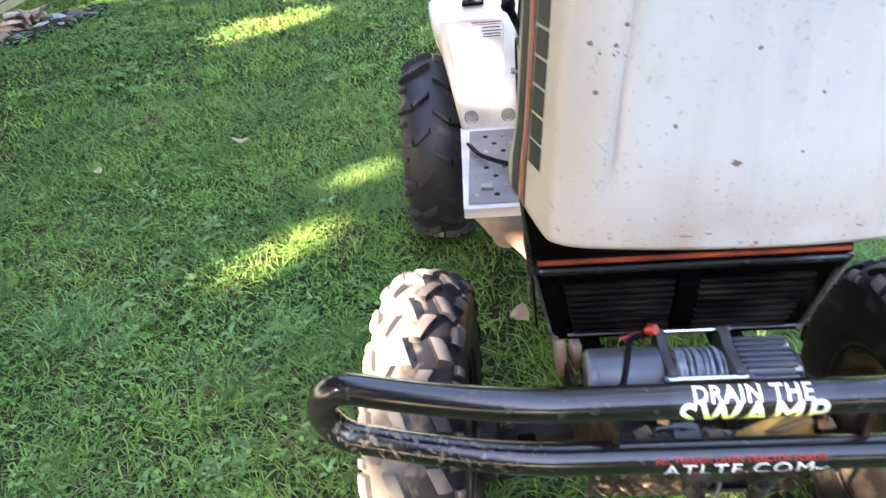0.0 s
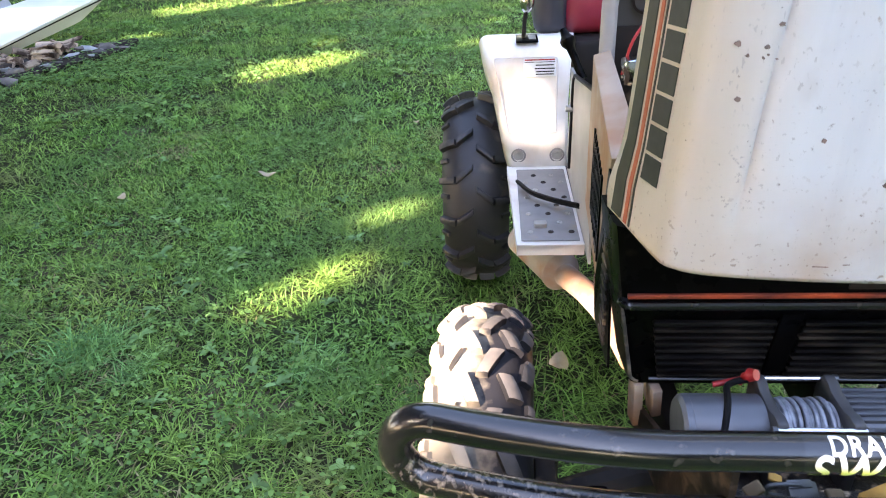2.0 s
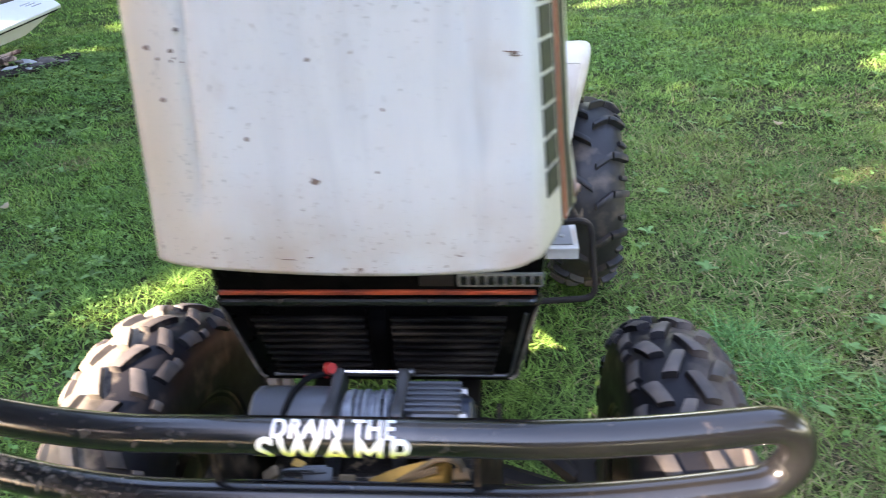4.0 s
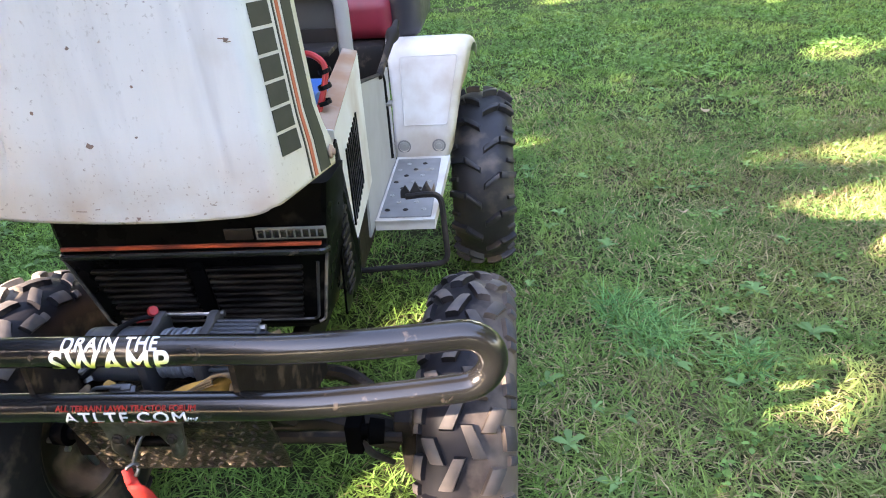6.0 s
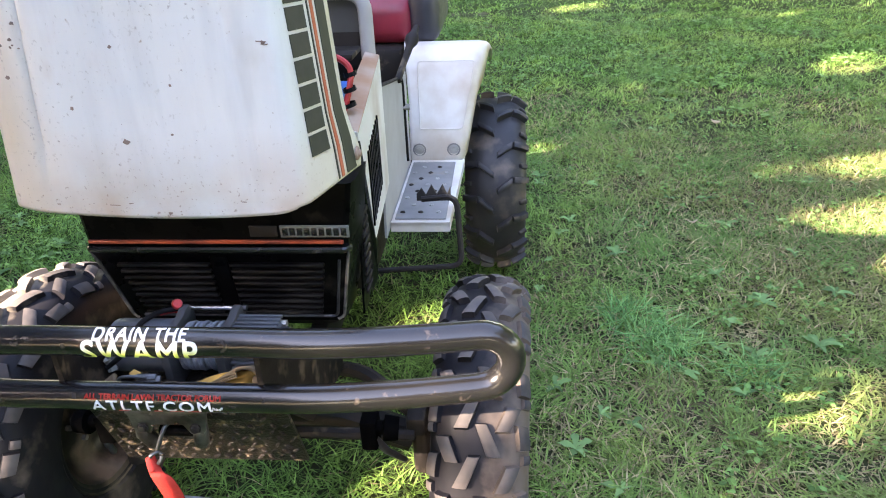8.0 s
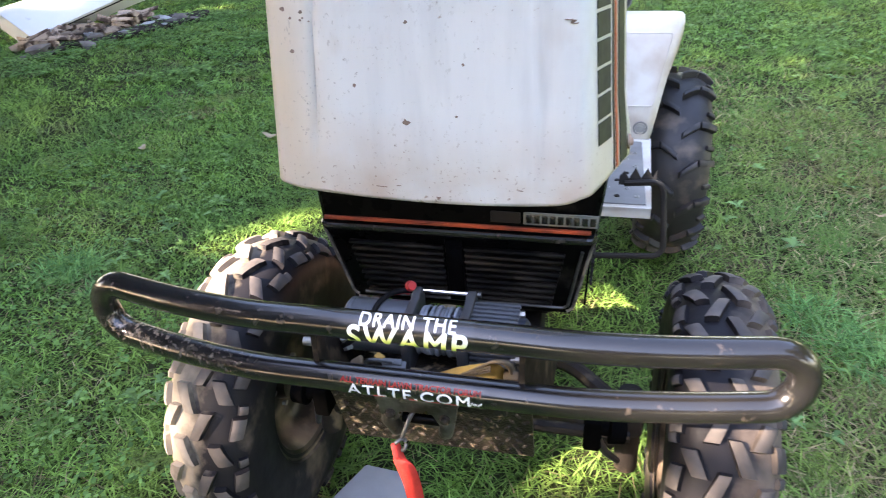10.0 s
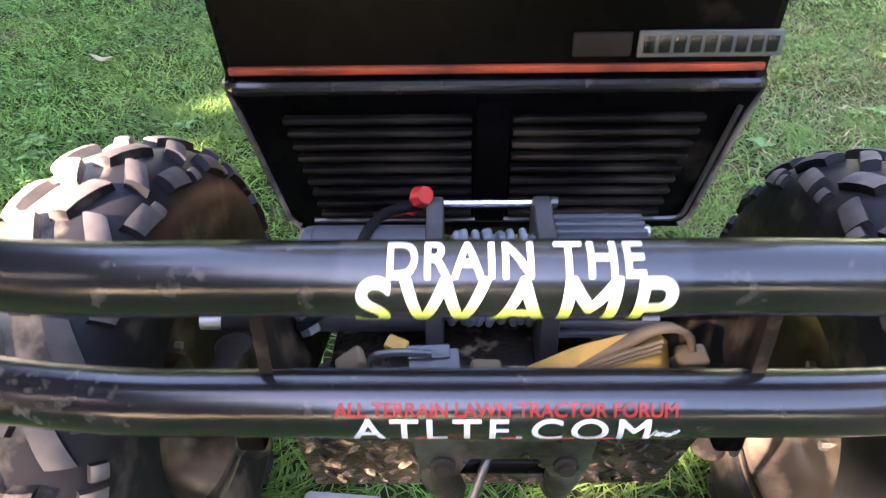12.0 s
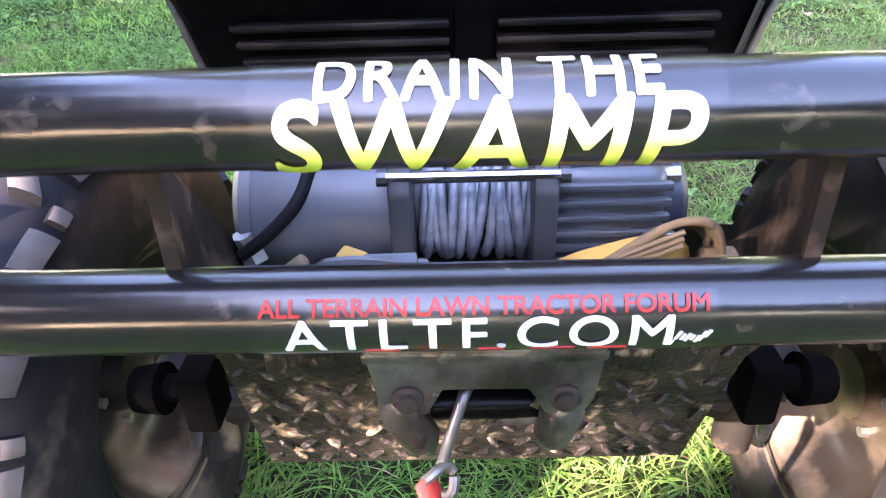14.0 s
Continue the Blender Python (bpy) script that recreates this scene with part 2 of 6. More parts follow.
orange_stripe = material("orange stripe", (0.6, 0.16, 0.07), (0.5, 0.12, 0.06), 0.5, scale=12.0)
olive_band = material("dark olive stripe", (0.035, 0.04, 0.03), (0.05, 0.05, 0.04), 0.5, scale=12.0)
letter_dark = material("dark letter film", (0.022, 0.027, 0.024), (0.045, 0.045, 0.04), 0.5, scale=20.0)
badge_grey = material("dull badge film", (0.17, 0.18, 0.165), (0.12, 0.125, 0.115), 0.5, scale=30.0)
badge_silver = material("silver badge", (0.4, 0.39, 0.37), (0.3, 0.29, 0.27), 0.4, 0.5, scale=30.0)
white_film = material("white decal film", (0.85, 0.86, 0.85), (0.8, 0.8, 0.78), 0.35, scale=30.0)
red_film = material("red decal film", (0.5, 0.022, 0.012), (0.36, 0.02, 0.012), 0.35, scale=30.0)
black_film = material("black decal film", (0.011, 0.011, 0.012), (0.015, 0.015, 0.015), 0.24, rough_vary=0.08, scale=30.0, spec=0.6, coat=0.6)
red_vinyl = material("red seat vinyl", (0.28, 0.025, 0.045), (0.2, 0.02, 0.035), 0.4, scale=14.0, bump=0.1)
navy_vinyl = material("navy seat vinyl", (0.02, 0.023, 0.035), (0.035, 0.036, 0.045), 0.42, scale=14.0, bump=0.1)
red_strap = material("red strap webbing", (0.6, 0.035, 0.025), (0.48, 0.03, 0.02), 0.7, scale=60.0, bump=0.3, bump_scale=300)
red_rubber = material("red lever rubber", (0.5, 0.02, 0.025), (0.4, 0.02, 0.02), 0.4, scale=30.0)
yellow_strap = material("yellow strap webbing", (0.58, 0.32, 0.06), (0.42, 0.23, 0.05), 0.75, scale=50.0, bump=0.3, bump_scale=250)
brown_cloth = material("brown worn strap", (0.19, 0.13, 0.07), (0.1, 0.07, 0.04), 0.85, scale=20.0, bump=0.3)
matt_rubber = material("matt black rubber", (0.0015, 0.0015, 0.0015), (0.003, 0.0027, 0.0025), 0.9, scale=20.0, bump=0.2, spec=0.02)
black_rubber = material("black rubber cable", (0.008, 0.008, 0.009), (0.013, 0.013, 0.014), 0.5, scale=30.0, spec=0.06)
red_cable = material("red cable", (0.5, 0.02, 0.02), (0.4, 0.02, 0.02), 0.4, scale=30.0)
blue_plastic = material("blue plastic", (0.02, 0.16, 0.5), (0.02, 0.12, 0.4), 0.4, scale=10.0)
dash_grey = material("dash grey paint", (0.1, 0.1, 0.096), (0.07, 0.068, 0.064), 0.5, scale=6.0, dirt=(0.3, 0.2, 0.12), dirt_at=0.66)
hoop_and_shade_grey = material("hoop and tunnel shade grey", (0.42, 0.42, 0.41), (0.33, 0.32, 0.3), 0.5, scale=6.0)
tread_grey = material("step rubber mat", (0.19, 0.185, 0.18), (0.28, 0.27, 0.26), 0.7, scale=14.0, bump=0.25, dirt=(0.3, 0.24, 0.17), dirt_at=0.6, dirt_scale=12.0)
hull_white = material("white hull paint", (0.8, 0.8, 0.8), (0.7, 0.7, 0.68), 0.45, scale=3.0, dirt=(0.4, 0.36, 0.3), dirt_at=0.68)
bark_wood = material("split firewood", (0.42, 0.31, 0.23), (0.08, 0.05, 0.035), 0.85, scale=9.0, amount=0.95, bump=0.4, each=0.5)
rubble_stone = material("grey rubble stone", (0.22, 0.19, 0.17), (0.06, 0.05, 0.045), 0.85, scale=7.0, bump=0.5, each=0.5)
dark_earth = material("dark mottled earth", (0.06, 0.048, 0.04), (0.025, 0.02, 0.018), 0.95, scale=6.0, bump=0.6, spec=0.05, dirt=(0.22, 0.19, 0.17), dirt_at=0.6, dirt_scale=16.0)
soot = material("black ash", (0.014, 0.013, 0.012), (0.03, 0.028, 0.026), 0.95, scale=8.0, bump=0.5, spec=0.1)
bare_soil = material("bare brown earth", (0.15, 0.095, 0.065), (0.09, 0.06, 0.04), 0.95, scale=3.0, bump=0.6, spec=0.1)
slab_stone = material("pale slab stone", (0.45, 0.46, 0.47), (0.36, 0.36, 0.36), 0.8, scale=12.0, bump=0.3)
soil = material("lawn soil", (0.03, 0.042, 0.017), (0.05, 0.045, 0.025), 0.95, spec=0.03, scale=1.2, bump=0.6, bump_scale=30, dirt=(0.13, 0.1, 0.07), dirt_at=0.58, dirt_scale=2.0)


def grown_over(m):
    """Beyond the mown middle of the lawn the ground is matted with low green growth."""
    n, link = m.node_tree.nodes, m.node_tree.links.new
    bsdf = n["Principled BSDF"]
    tc, sep, ab, mx = (n.new("ShaderNode" + k) for k in ("TexCoord", "SeparateXYZ", "Math", "Mix"))
    link(tc.outputs["Object"], sep.inputs["Vector"])
    ab.operation = "ABSOLUTE"
    link(sep.outputs["X"], ab.inputs[0])
    total = None
    for sock, lo, hi in ((sep.outputs["Y"], -0.7, -1.3), (ab.outputs[0], 4.6, 5.6), (sep.outputs["Y"], 7.0, 9.0)):
        mr = n.new("ShaderNodeMapRange")
        mr.inputs["From Min"].default_value, mr.inputs["From Max"].default_value = lo, hi
        link(sock, mr.inputs["Value"])
        if total is None:
            total = mr.outputs["Result"]
        else:
            top = n.new("ShaderNodeMath")
            top.operation = "MAXIMUM"
            link(total, top.inputs[0])
            link(mr.outputs["Result"], top.inputs[1])
            total = top.outputs[0]
    t, green = n.new("ShaderNodeTexNoise"), n.new("ShaderNodeMix")
    t.inputs["Scale"].default_value, t.inputs["Detail"].default_value = 70.0, 9.0
    link(tc.outputs["Object"], t.inputs["Vector"])
    green.data_type = mx.data_type = "RGBA"
    link(t.outputs["Fac"], green.inputs["Factor"])
    green.inputs["A"].default_value, green.inputs["B"].default_value = (0.012, 0.03, 0.008, 1), (0.085, 0.14, 0.035, 1)
    link(total, mx.inputs["Factor"])
    link(bsdf.inputs["Base Color"].links[0].from_socket, mx.inputs["A"])
    link(green.outputs["Result"], mx.inputs["B"])
    link(mx.outputs["Result"], bsdf.inputs["Base Color"])


grown_over(soil)
dry_leaf = material("dry leaf", (0.5, 0.4, 0.27), (0.4, 0.28, 0.16), 0.8, scale=30.0)
trunk_bark = material("tree bark", (0.14, 0.11, 0.085), (0.08, 0.06, 0.045), 0.9, scale=6.0, bump=0.6, stretch=(1, 1, 0.2))


def leafy(name, colour, second, scale, vary, through_light=0.35):
    m = material(name, colour, second, 0.5, scale=scale, amount=0.8, vary=vary)
    nt = m.node_tree
    bsdf, out = nt.nodes["Principled BSDF"], nt.nodes["Material Output"]
    bsdf.inputs["Specular IOR Level"].default_value = 0.1
    tr, mx = nt.nodes.new("ShaderNodeBsdfTranslucent"), nt.nodes.new("ShaderNodeMixShader")
    nt.links.new(bsdf.inputs["Base Color"].links[0].from_socket, tr.inputs["Color"])
    mx.inputs["Fac"].default_value = through_light
    nt.links.new(bsdf.outputs["BSDF"], mx.inputs[1])
    nt.links.new(tr.outputs["BSDF"], mx.inputs[2])
    nt.links.new(mx.outputs["Shader"], out.inputs["Surface"])
    return m


grass_blade = leafy("grass blade", (0.17, 0.34, 0.075), (0.255, 0.385, 0.09), 1.3, 0.85)


def drier_east(m):
    """The lawn thins and yellows away from the sunny side, in patches."""
    n, link = m.node_tree.nodes, m.node_tree.links.new
    bsdf = n["Principled BSDF"]
    tc, sep, t, mr, mul, mx = (n.new("ShaderNode" + k) for k in ("TexCoord", "SeparateXYZ", "TexNoise", "MapRange", "Math", "Mix"))
    link(tc.outputs["Object"], sep.inputs["Vector"])
    link(tc.outputs["Object"], t.inputs["Vector"])
    t.inputs["Scale"].default_value, t.inputs["Detail"].default_value = 2.2, 5.0
    mr.inputs["From Min"].default_value, mr.inputs["From Max"].default_value, mr.inputs["To Max"].default_value = 0.2, 1.6, 1.15
    link(sep.outputs["X"], mr.inputs["Value"])
    far, both = n.new("ShaderNodeMapRange"), n.new("ShaderNodeMath")
    far.inputs["From Min"].default_value, far.inputs["From Max"].default_value = 2.4, 4.4
    far.inputs["To Min"].default_value, far.inputs["To Max"].default_value = 1.0, 0.1
    link(sep.outputs["Y"], far.inputs["Value"])
    mul.operation = both.operation = "MULTIPLY"
    link(mr.outputs["Result"], mul.inputs[0])
    link(t.outputs["Fac"], mul.inputs[1])
    link(mul.outputs[0], both.inputs[0])
    link(far.outputs["Result"], both.inputs[1])
    mx.data_type = "RGBA"
    link(both.outputs[0], mx.inputs["Factor"])
    base = bsdf.inputs["Base Color"].links[0].from_socket
    link(base, mx.inputs["A"])
    mx.inputs["B"].default_value = (0.24, 0.235, 0.1, 1)
    for sock in [l.to_socket for l in base.links if l.to_node != mx]:
        link(mx.outputs["Result"], sock)


drier_east(grass_blade)


def patchy(m, colour, scale, lo, hi, most, seed):
    """Patches of another growth in the lawn, soft edged."""
    n, link = m.node_tree.nodes, m.node_tree.links.new
    bsdf = n["Principled BSDF"]
    tc, mp, t, mr, mx = (n.new("ShaderNode" + k) for k in ("TexCoord", "Mapping", "TexNoise", "MapRange", "Mix"))
    mp.inputs["Location"].default_value = (seed, 2 * seed, 0)
    link(tc.outputs["Object"], mp.inputs["Vector"])
    link(mp.outputs["Vector"], t.inputs["Vector"])
    t.inputs["Scale"].default_value, t.inputs["Detail"].default_value = scale, 4.0
    mr.inputs["From Min"].default_value, mr.inputs["From Max"].default_value, mr.inputs["To Max"].default_value = lo, hi, most
    link(t.outputs["Fac"], mr.inputs["Value"])
    mx.data_type = "RGBA"
    base = bsdf.inputs["Base Color"].links[0].from_socket
    link(mr.outputs["Result"], mx.inputs["Factor"])
    link(base, mx.inputs["A"])
    mx.inputs["B"].default_value = (*colour, 1)
    for sock in [l.to_socket for l in base.links if l.to_node != mx]:
        link(mx.outputs["Result"], sock)


patchy(grass_blade, (0.15, 0.28, 0.08), 1.6, 0.48, 0.62, 0.7, 3.0)
patchy(grass_blade, (0.3, 0.28, 0.13), 2.8, 0.57, 0.72, 0.5, 11.0)
patchy(grass_blade, (0.12, 0.25, 0.06), 4.5, 0.54, 0.7, 0.5, 23.0)
tuft_blade = leafy("tuft blade", (0.16, 0.36, 0.12), (0.25, 0.45, 0.15), 3.0, 0.6)
straw_blade = leafy("straw blade", (0.46, 0.38, 0.21), (0.3, 0.24, 0.13), 2.0, 0.6)
weed_leaf = leafy("weed leaf", (0.14, 0.28, 0.08), (0.2, 0.35, 0.1), 3.0, 0.5)
broad_leaf = leafy("broad weed leaf", (0.15, 0.28, 0.1), (0.22, 0.37, 0.13), 3.0, 0.45, 0.25)
tree_leaf = leafy("tree leaf", (0.055, 0.085, 0.035), (0.075, 0.11, 0.045), 2.0, 0.3, 0.2)


# swamp decal: white above, yellow-green below
def fading_film():
    m = bpy.data.materials.new("yellow green fading film")
    m.use_nodes = True
    n, link = m.node_tree.nodes, m.node_tree.links.new
    tc, sep, rp = n.new("ShaderNodeTexCoord"), n.new("ShaderNodeSeparateXYZ"), n.new("ShaderNodeValToRGB")
    mr = n.new("ShaderNodeMapRange")
    link(tc.outputs["Object"], sep.inputs["Vector"])
    mr.inputs["From Min"].default_value, mr.inputs["From Max"].default_value = TUBE_Z[0] - 0.0165, TUBE_Z[0] + 0.012
    link(sep.outputs["Z"], mr.inputs["Value"])
    link(mr.outputs["Result"], rp.inputs["Fac"])
    e = rp.color_ramp.elements
    e[0].position, e[0].color = 0.0, (0.35, 0.55, 0.02, 1)
    e[1].position, e[1].color = 0.75, (0.88, 0.9, 0.82, 1)
    mid = e.new(0.35)
    mid.color = (0.75, 0.82, 0.2, 1)
    link(rp.outputs["Color"], n["Principled BSDF"].inputs["Base Color"])
    n["Principled BSDF"].inputs["Roughness"].default_value = 0.35
    return m


# ---- helpers for shapes ----
def to_mesh(name, bm, mat, smooth=35.0):
    me = bpy.data.meshes.new(name)
    bm.to_mesh(me)
    bm.free()
    for m in (mat if isinstance(mat, (list, tuple)) else [mat]):
        me.materials.append(m)
    if smooth:
        me.polygons.foreach_set("use_smooth", [True] * len(me.polygons))
        me.set_sharp_from_angle(angle=radians(smooth))
    return me


def part(name, bm, mat, parent=None, label="", smooth=35.0):
    ob = new(name, to_mesh(name, bm, mat, smooth))
    if parent:
        ob.parent = parent
    return tagged(ob, label)


def box(bm, centre, size, bevel=0.0, m=None, segs=2, taper=(1, 1)):
    r = bmesh.ops.create_cube(bm, size=1.0)
    vs = r["verts"]
    for v in vs:
        k = taper if v.co.z > 0 else (1, 1)
        v.co = Vector((v.co.x * size[0] * k[0], v.co.y * size[1] * k[1], v.co.z * size[2]))
    if bevel:
        es = list({e for v in vs for e in v.link_edges})
        bv = bmesh.ops.bevel(bm, geom=es, offset=bevel, segments=segs, profile=0.5, affect="EDGES")
        vs = list({v for f in bv["faces"] for v in f.verts} | {v for v in vs if v.is_valid})
    mm = Matrix.Translation(centre) @ (m or Matrix())
    for v in vs:
        v.co = mm @ v.co
    return vs


def sweep(bm, pts, radius, seg=12, caps=True, flat=1.0):
    """A tube along points; radius may be a list; flat squeezes it across."""
    pts = [Vector(p) for p in pts]
    rad = radius if isinstance(radius, (list, tuple)) else [radius] * len(pts)
    up, rings = None, []
    for i, p in enumerate(pts):
        d = (pts[min(i + 1, len(pts) - 1)] - pts[max(i - 1, 0)]).normalized()
        if up is None:
            up = d.orthogonal().normalized()
        up = (up - d * up.dot(d)).normalized()
        side = d.cross(up)
        rings.append([bm.verts.new(p + rad[i] * (math.cos(a) * up * flat + math.sin(a) * side)) for a in (2 * math.pi * k / seg for k in range(seg))])
    for a, b in zip(rings, rings[1:]):
        for k in range(seg):
            bm.faces.new((a[k], a[(k + 1) % seg], b[(k + 1) % seg], b[k]))
    if caps:
        bm.faces.new(rings[0][::-1])
        bm.faces.new(rings[-1])
    return bm


def rounded(pts, r, n=6):
    """A polyline with its corners rounded by arcs of about r."""
    pts = [Vector(p) for p in pts]
    out = [pts[0]]
    for a, b, c in zip(pts, pts[1:], pts[2:]):
        u, v = (a - b), (c - b)
        k = min(r, u.length * 0.49, v.length * 0.49)
        p0, p1 = b + u.normalized() * k, b + v.normalized() * k
        for i in range(n + 1):
            t = i / n
            out.append((1 - t) ** 2 * p0 + 2 * t * (1 - t) * b + t * t * p1)
    return out + [pts[-1]]


def lathe(bm, profile, seg=48, centre=(0, 0, 0)):
    """Turns (x, r) about the x axis."""
    rings = []
    c = Vector(centre)
    for x, r in profile:
        rings.append([bm.verts.new(c + Vector((x, r * math.cos(a), r * math.sin(a)))) for a in (2 * math.pi * k / seg for k in range(seg))])
    for a, b in zip(rings, rings[1:]):
        for k in range(seg):
            bm.faces.new((a[k], b[k], b[(k + 1) % seg], a[(k + 1) % seg]))
    return rings


def plate(bm, outline, depth):
    """A flat outline pushed along depth, closed."""
    a = [bm.verts.new(p) for p in outline]
    b = [bm.verts.new(Vector(p) + Vector(depth)) for p in outline]
    bm.faces.new(a)
    bm.faces.new(b[::-1])
    for i in range(len(a)):
        j = (i + 1) % len(a)
        bm.faces.new((a[j], a[i], b[i], b[j]))
    bmesh.ops.recalc_face_normals(bm, faces=bm.faces[:])


def bm_new():
    return bmesh.new()


def bevelled(bm, w, segs=2):
    es = [e for e in bm.edges if len(e.link_faces) == 2 and e.calc_face_angle(0) > 0.5]
    bmesh.ops.bevel(bm, geom=es, offset=w, segments=segs, profile=0.5, affect="EDGES")
    return bm


# ---- ground ----
CX = 0.018         # the tractor's middle at its nose
TUBE_Z = (0.794, 0.70)
TUBE_Y = (-0.078, -0.081)
TUBE_R = 0.021


def build_ground():
    bm = bm_new()
    n = 90
    xs = [math.copysign(abs(t) ** 2.6 * 300 + abs(t) * 9, t) for t in np.linspace(-1, 1, n)]
    ys = [y + 3 for y in xs]
    grid = [[bm.verts.new((x, y, 0.012 * noise.noise((x * 0.9, y * 0.9, 3)) - 0.004)) for x in xs] for y in ys]
    for a, b in zip(grid, grid[1:]):
        for i in range(n - 1):
            bm.faces.new((a[i], a[i + 1], b[i + 1], b[i]))
    ob = part("ground", bm, soil)
    tagged(ob, "mown lawn soil under short green grass", "lawn", kind="structure")


build_ground()


# ---- the tractor ----
tractor = tagged(new("garden_tractor"), "white garden tractor, hood open, with muddy tyres and front winch", "tractor")
tractor.matrix_world = pose(CX, 0, 0, 0, 0, 0.77)


DROP = 0.036


def build_tyre(name, radius, width, rim_r, seg, mat):
    """A tyre's carcass about the x axis."""
    bm = bm_new()
    h = width / 2
    tread = [(v, radius - DROP * abs(v / h / 0.93) ** 3.2) for v in np.linspace(-0.93 * h, 0.93 * h, 13)]
    flank = [(0.985 * h, radius - 0.058), (h, radius - 0.085), (0.985 * h, radius - 0.115), (0.93 * h, radius - 0.145), (0.85 * h, rim_r + 0.012), (0.83 * h, rim_r)]
    lathe(bm, [(-x, r) for x, r in reversed(flank)] + tread + flank, seg)
    bmesh.ops.recalc_face_normals(bm, faces=bm.faces[:])
    return to_mesh(name, bm, mat, 40)


def lug_mesh(name, radius, width, corners, up, mats):
    """One moulded lug: corners in (turn, across), its top lying up above the tread."""
    bm = bm_new()
    h, k = width / 2, 4

    def surface(turn, v, z):
        slope = -DROP * 3.2 * abs(v) ** 2.2 * math.copysign(1, v) / (0.93 * h)
        x, r, q = v * 0.93 * h, radius - DROP * abs(v) ** 3.2, math.hypot(slope, 1)
        x, r = x - z * slope / q, r + z / q
        return Vector((x, -r * math.cos(turn), r * math.sin(turn)))

    def at(s, t, z, inset=0.0):
        s, t = inset + s * (1 - 2 * inset), inset + t * (1 - 2 * inset)
        p = [(1 - s) * (1 - t) * corners[0][i] + s * (1 - t) * corners[1][i] + s * t * corners[2][i] + (1 - s) * t * corners[3][i] for i in (0, 1)]
        return surface(p[0], p[1], z)

    top = [[bm.verts.new(at(i / k, j / k, up - 0.0016 * (i in (0, k)) - 0.0016 * (j in (0, k)), 0.06)) for i in range(k + 1)] for j in range(k + 1)]
    for j in range(k):
        for i in range(k):
            bm.faces.new((top[j][i], top[j][i + 1], top[j + 1][i + 1], top[j + 1][i])).material_index = 1
    ring = [(i, 0) for i in range(k)] + [(k, j) for j in range(k)] + [(i, k) for i in range(k, 0, -1)] + [(0, j) for j in range(k, 0, -1)]
    low = [bm.verts.new(at(i / k, j / k, -0.003)) for i, j in ring]
    for q in range(len(ring)):
        w = (q + 1) % len(ring)
        bm.faces.new((low[q], low[w], top[ring[w][1]][ring[w][0]], top[ring[q][1]][ring[q][0]]))
    bmesh.ops.recalc_face_normals(bm, faces=bm.faces[:])
    return to_mesh(name, bm, mats, 40)


def block(t, v, dt, dv, skew, narrow=1.0):
    """A tread block long in the rolling direction, its far end drawn aside."""
    return ((t - dt, v - dv - skew), (t + dt, v - dv * narrow + skew), (t + dt, v + dv * narrow + skew), (t - dt, v + dv - skew))


front_tyre = build_tyre("front_wheel", 0.316, 0.17, 0.155, 68, dusty_rubber)
caked_tyre = build_tyre("front_wheel", 0.316, 0.17, 0.155, 68, caked_rubber)
rear_tyre = build_tyre("rear_wheel", 0.312, 0.215, 0.16, 60, rubber)
F_STEP, R_STEP = 2 * math.pi / 19, 2 * math.pi / 15
FRONT_LUGS = [(0.0, block(0, 0.2, 0.088, 0.15, -0.15, 0.85), 0.0135), (0.52, block(0, -0.2, 0.088, 0.15, 0.15, 0.85), 0.0135),
              (0.42, block(0, 0.58, 0.07, 0.14, 0.11), 0.0125), (0.94, block(0, -0.58, 0.07, 0.14, -0.11), 0.0125),
              (0.05, block(0, 0.88, 0.072, 0.11, -0.03), 0.011), (0.57, block(0, -0.88, 0.072, 0.11, 0.03), 0.011),
              (0.72, block(0, 0.95, 0.03, 0.07, 0.0), 0.009), (0.22, block(0, -0.95, 0.03, 0.07, 0.0), 0.009)]
CAKED_LUGS = [(o, lug_mesh("tread_lug", 0.316, 0.17, c, u, [caked_rubber, lug_dust if c[0][1] + c[2][1] < 0 else lug_mud])) for o, c, u in FRONT_LUGS]
FRONT_LUGS = [(o, lug_mesh("tread_lug", 0.316, 0.17, c, u, [dusty_rubber, lug_dust])) for o, c, u in FRONT_LUGS]
REAR_LUGS = []
for sg in (1, -1):
    og = 0.0 if sg > 0 else 0.5
    REAR_LUGS += [(og, lug_mesh("tread_lug", 0.312, 0.215, ((0, 0.04 * sg), (0.06, 0.04 * sg), (0.19, 0.55 * sg), (0.115, 0.55 * sg)), 0.022, [rubber, rubber])),
                  (og, lug_mesh("tread_lug", 0.312, 0.215, ((0.115, 0.55 * sg), (0.19, 0.55 * sg), (0.195, 1.02 * sg), (0.115, 1.02 * sg)), 0.021, [rubber, rubber])),
                  (og, lug_mesh("tread_lug", 0.312, 0.215, ((0.3, 0.8 * sg), (0.35, 0.8 * sg), (0.35, 1.03 * sg), (0.29, 1.03 * sg)), 0.012, [rubber, rubber]))]


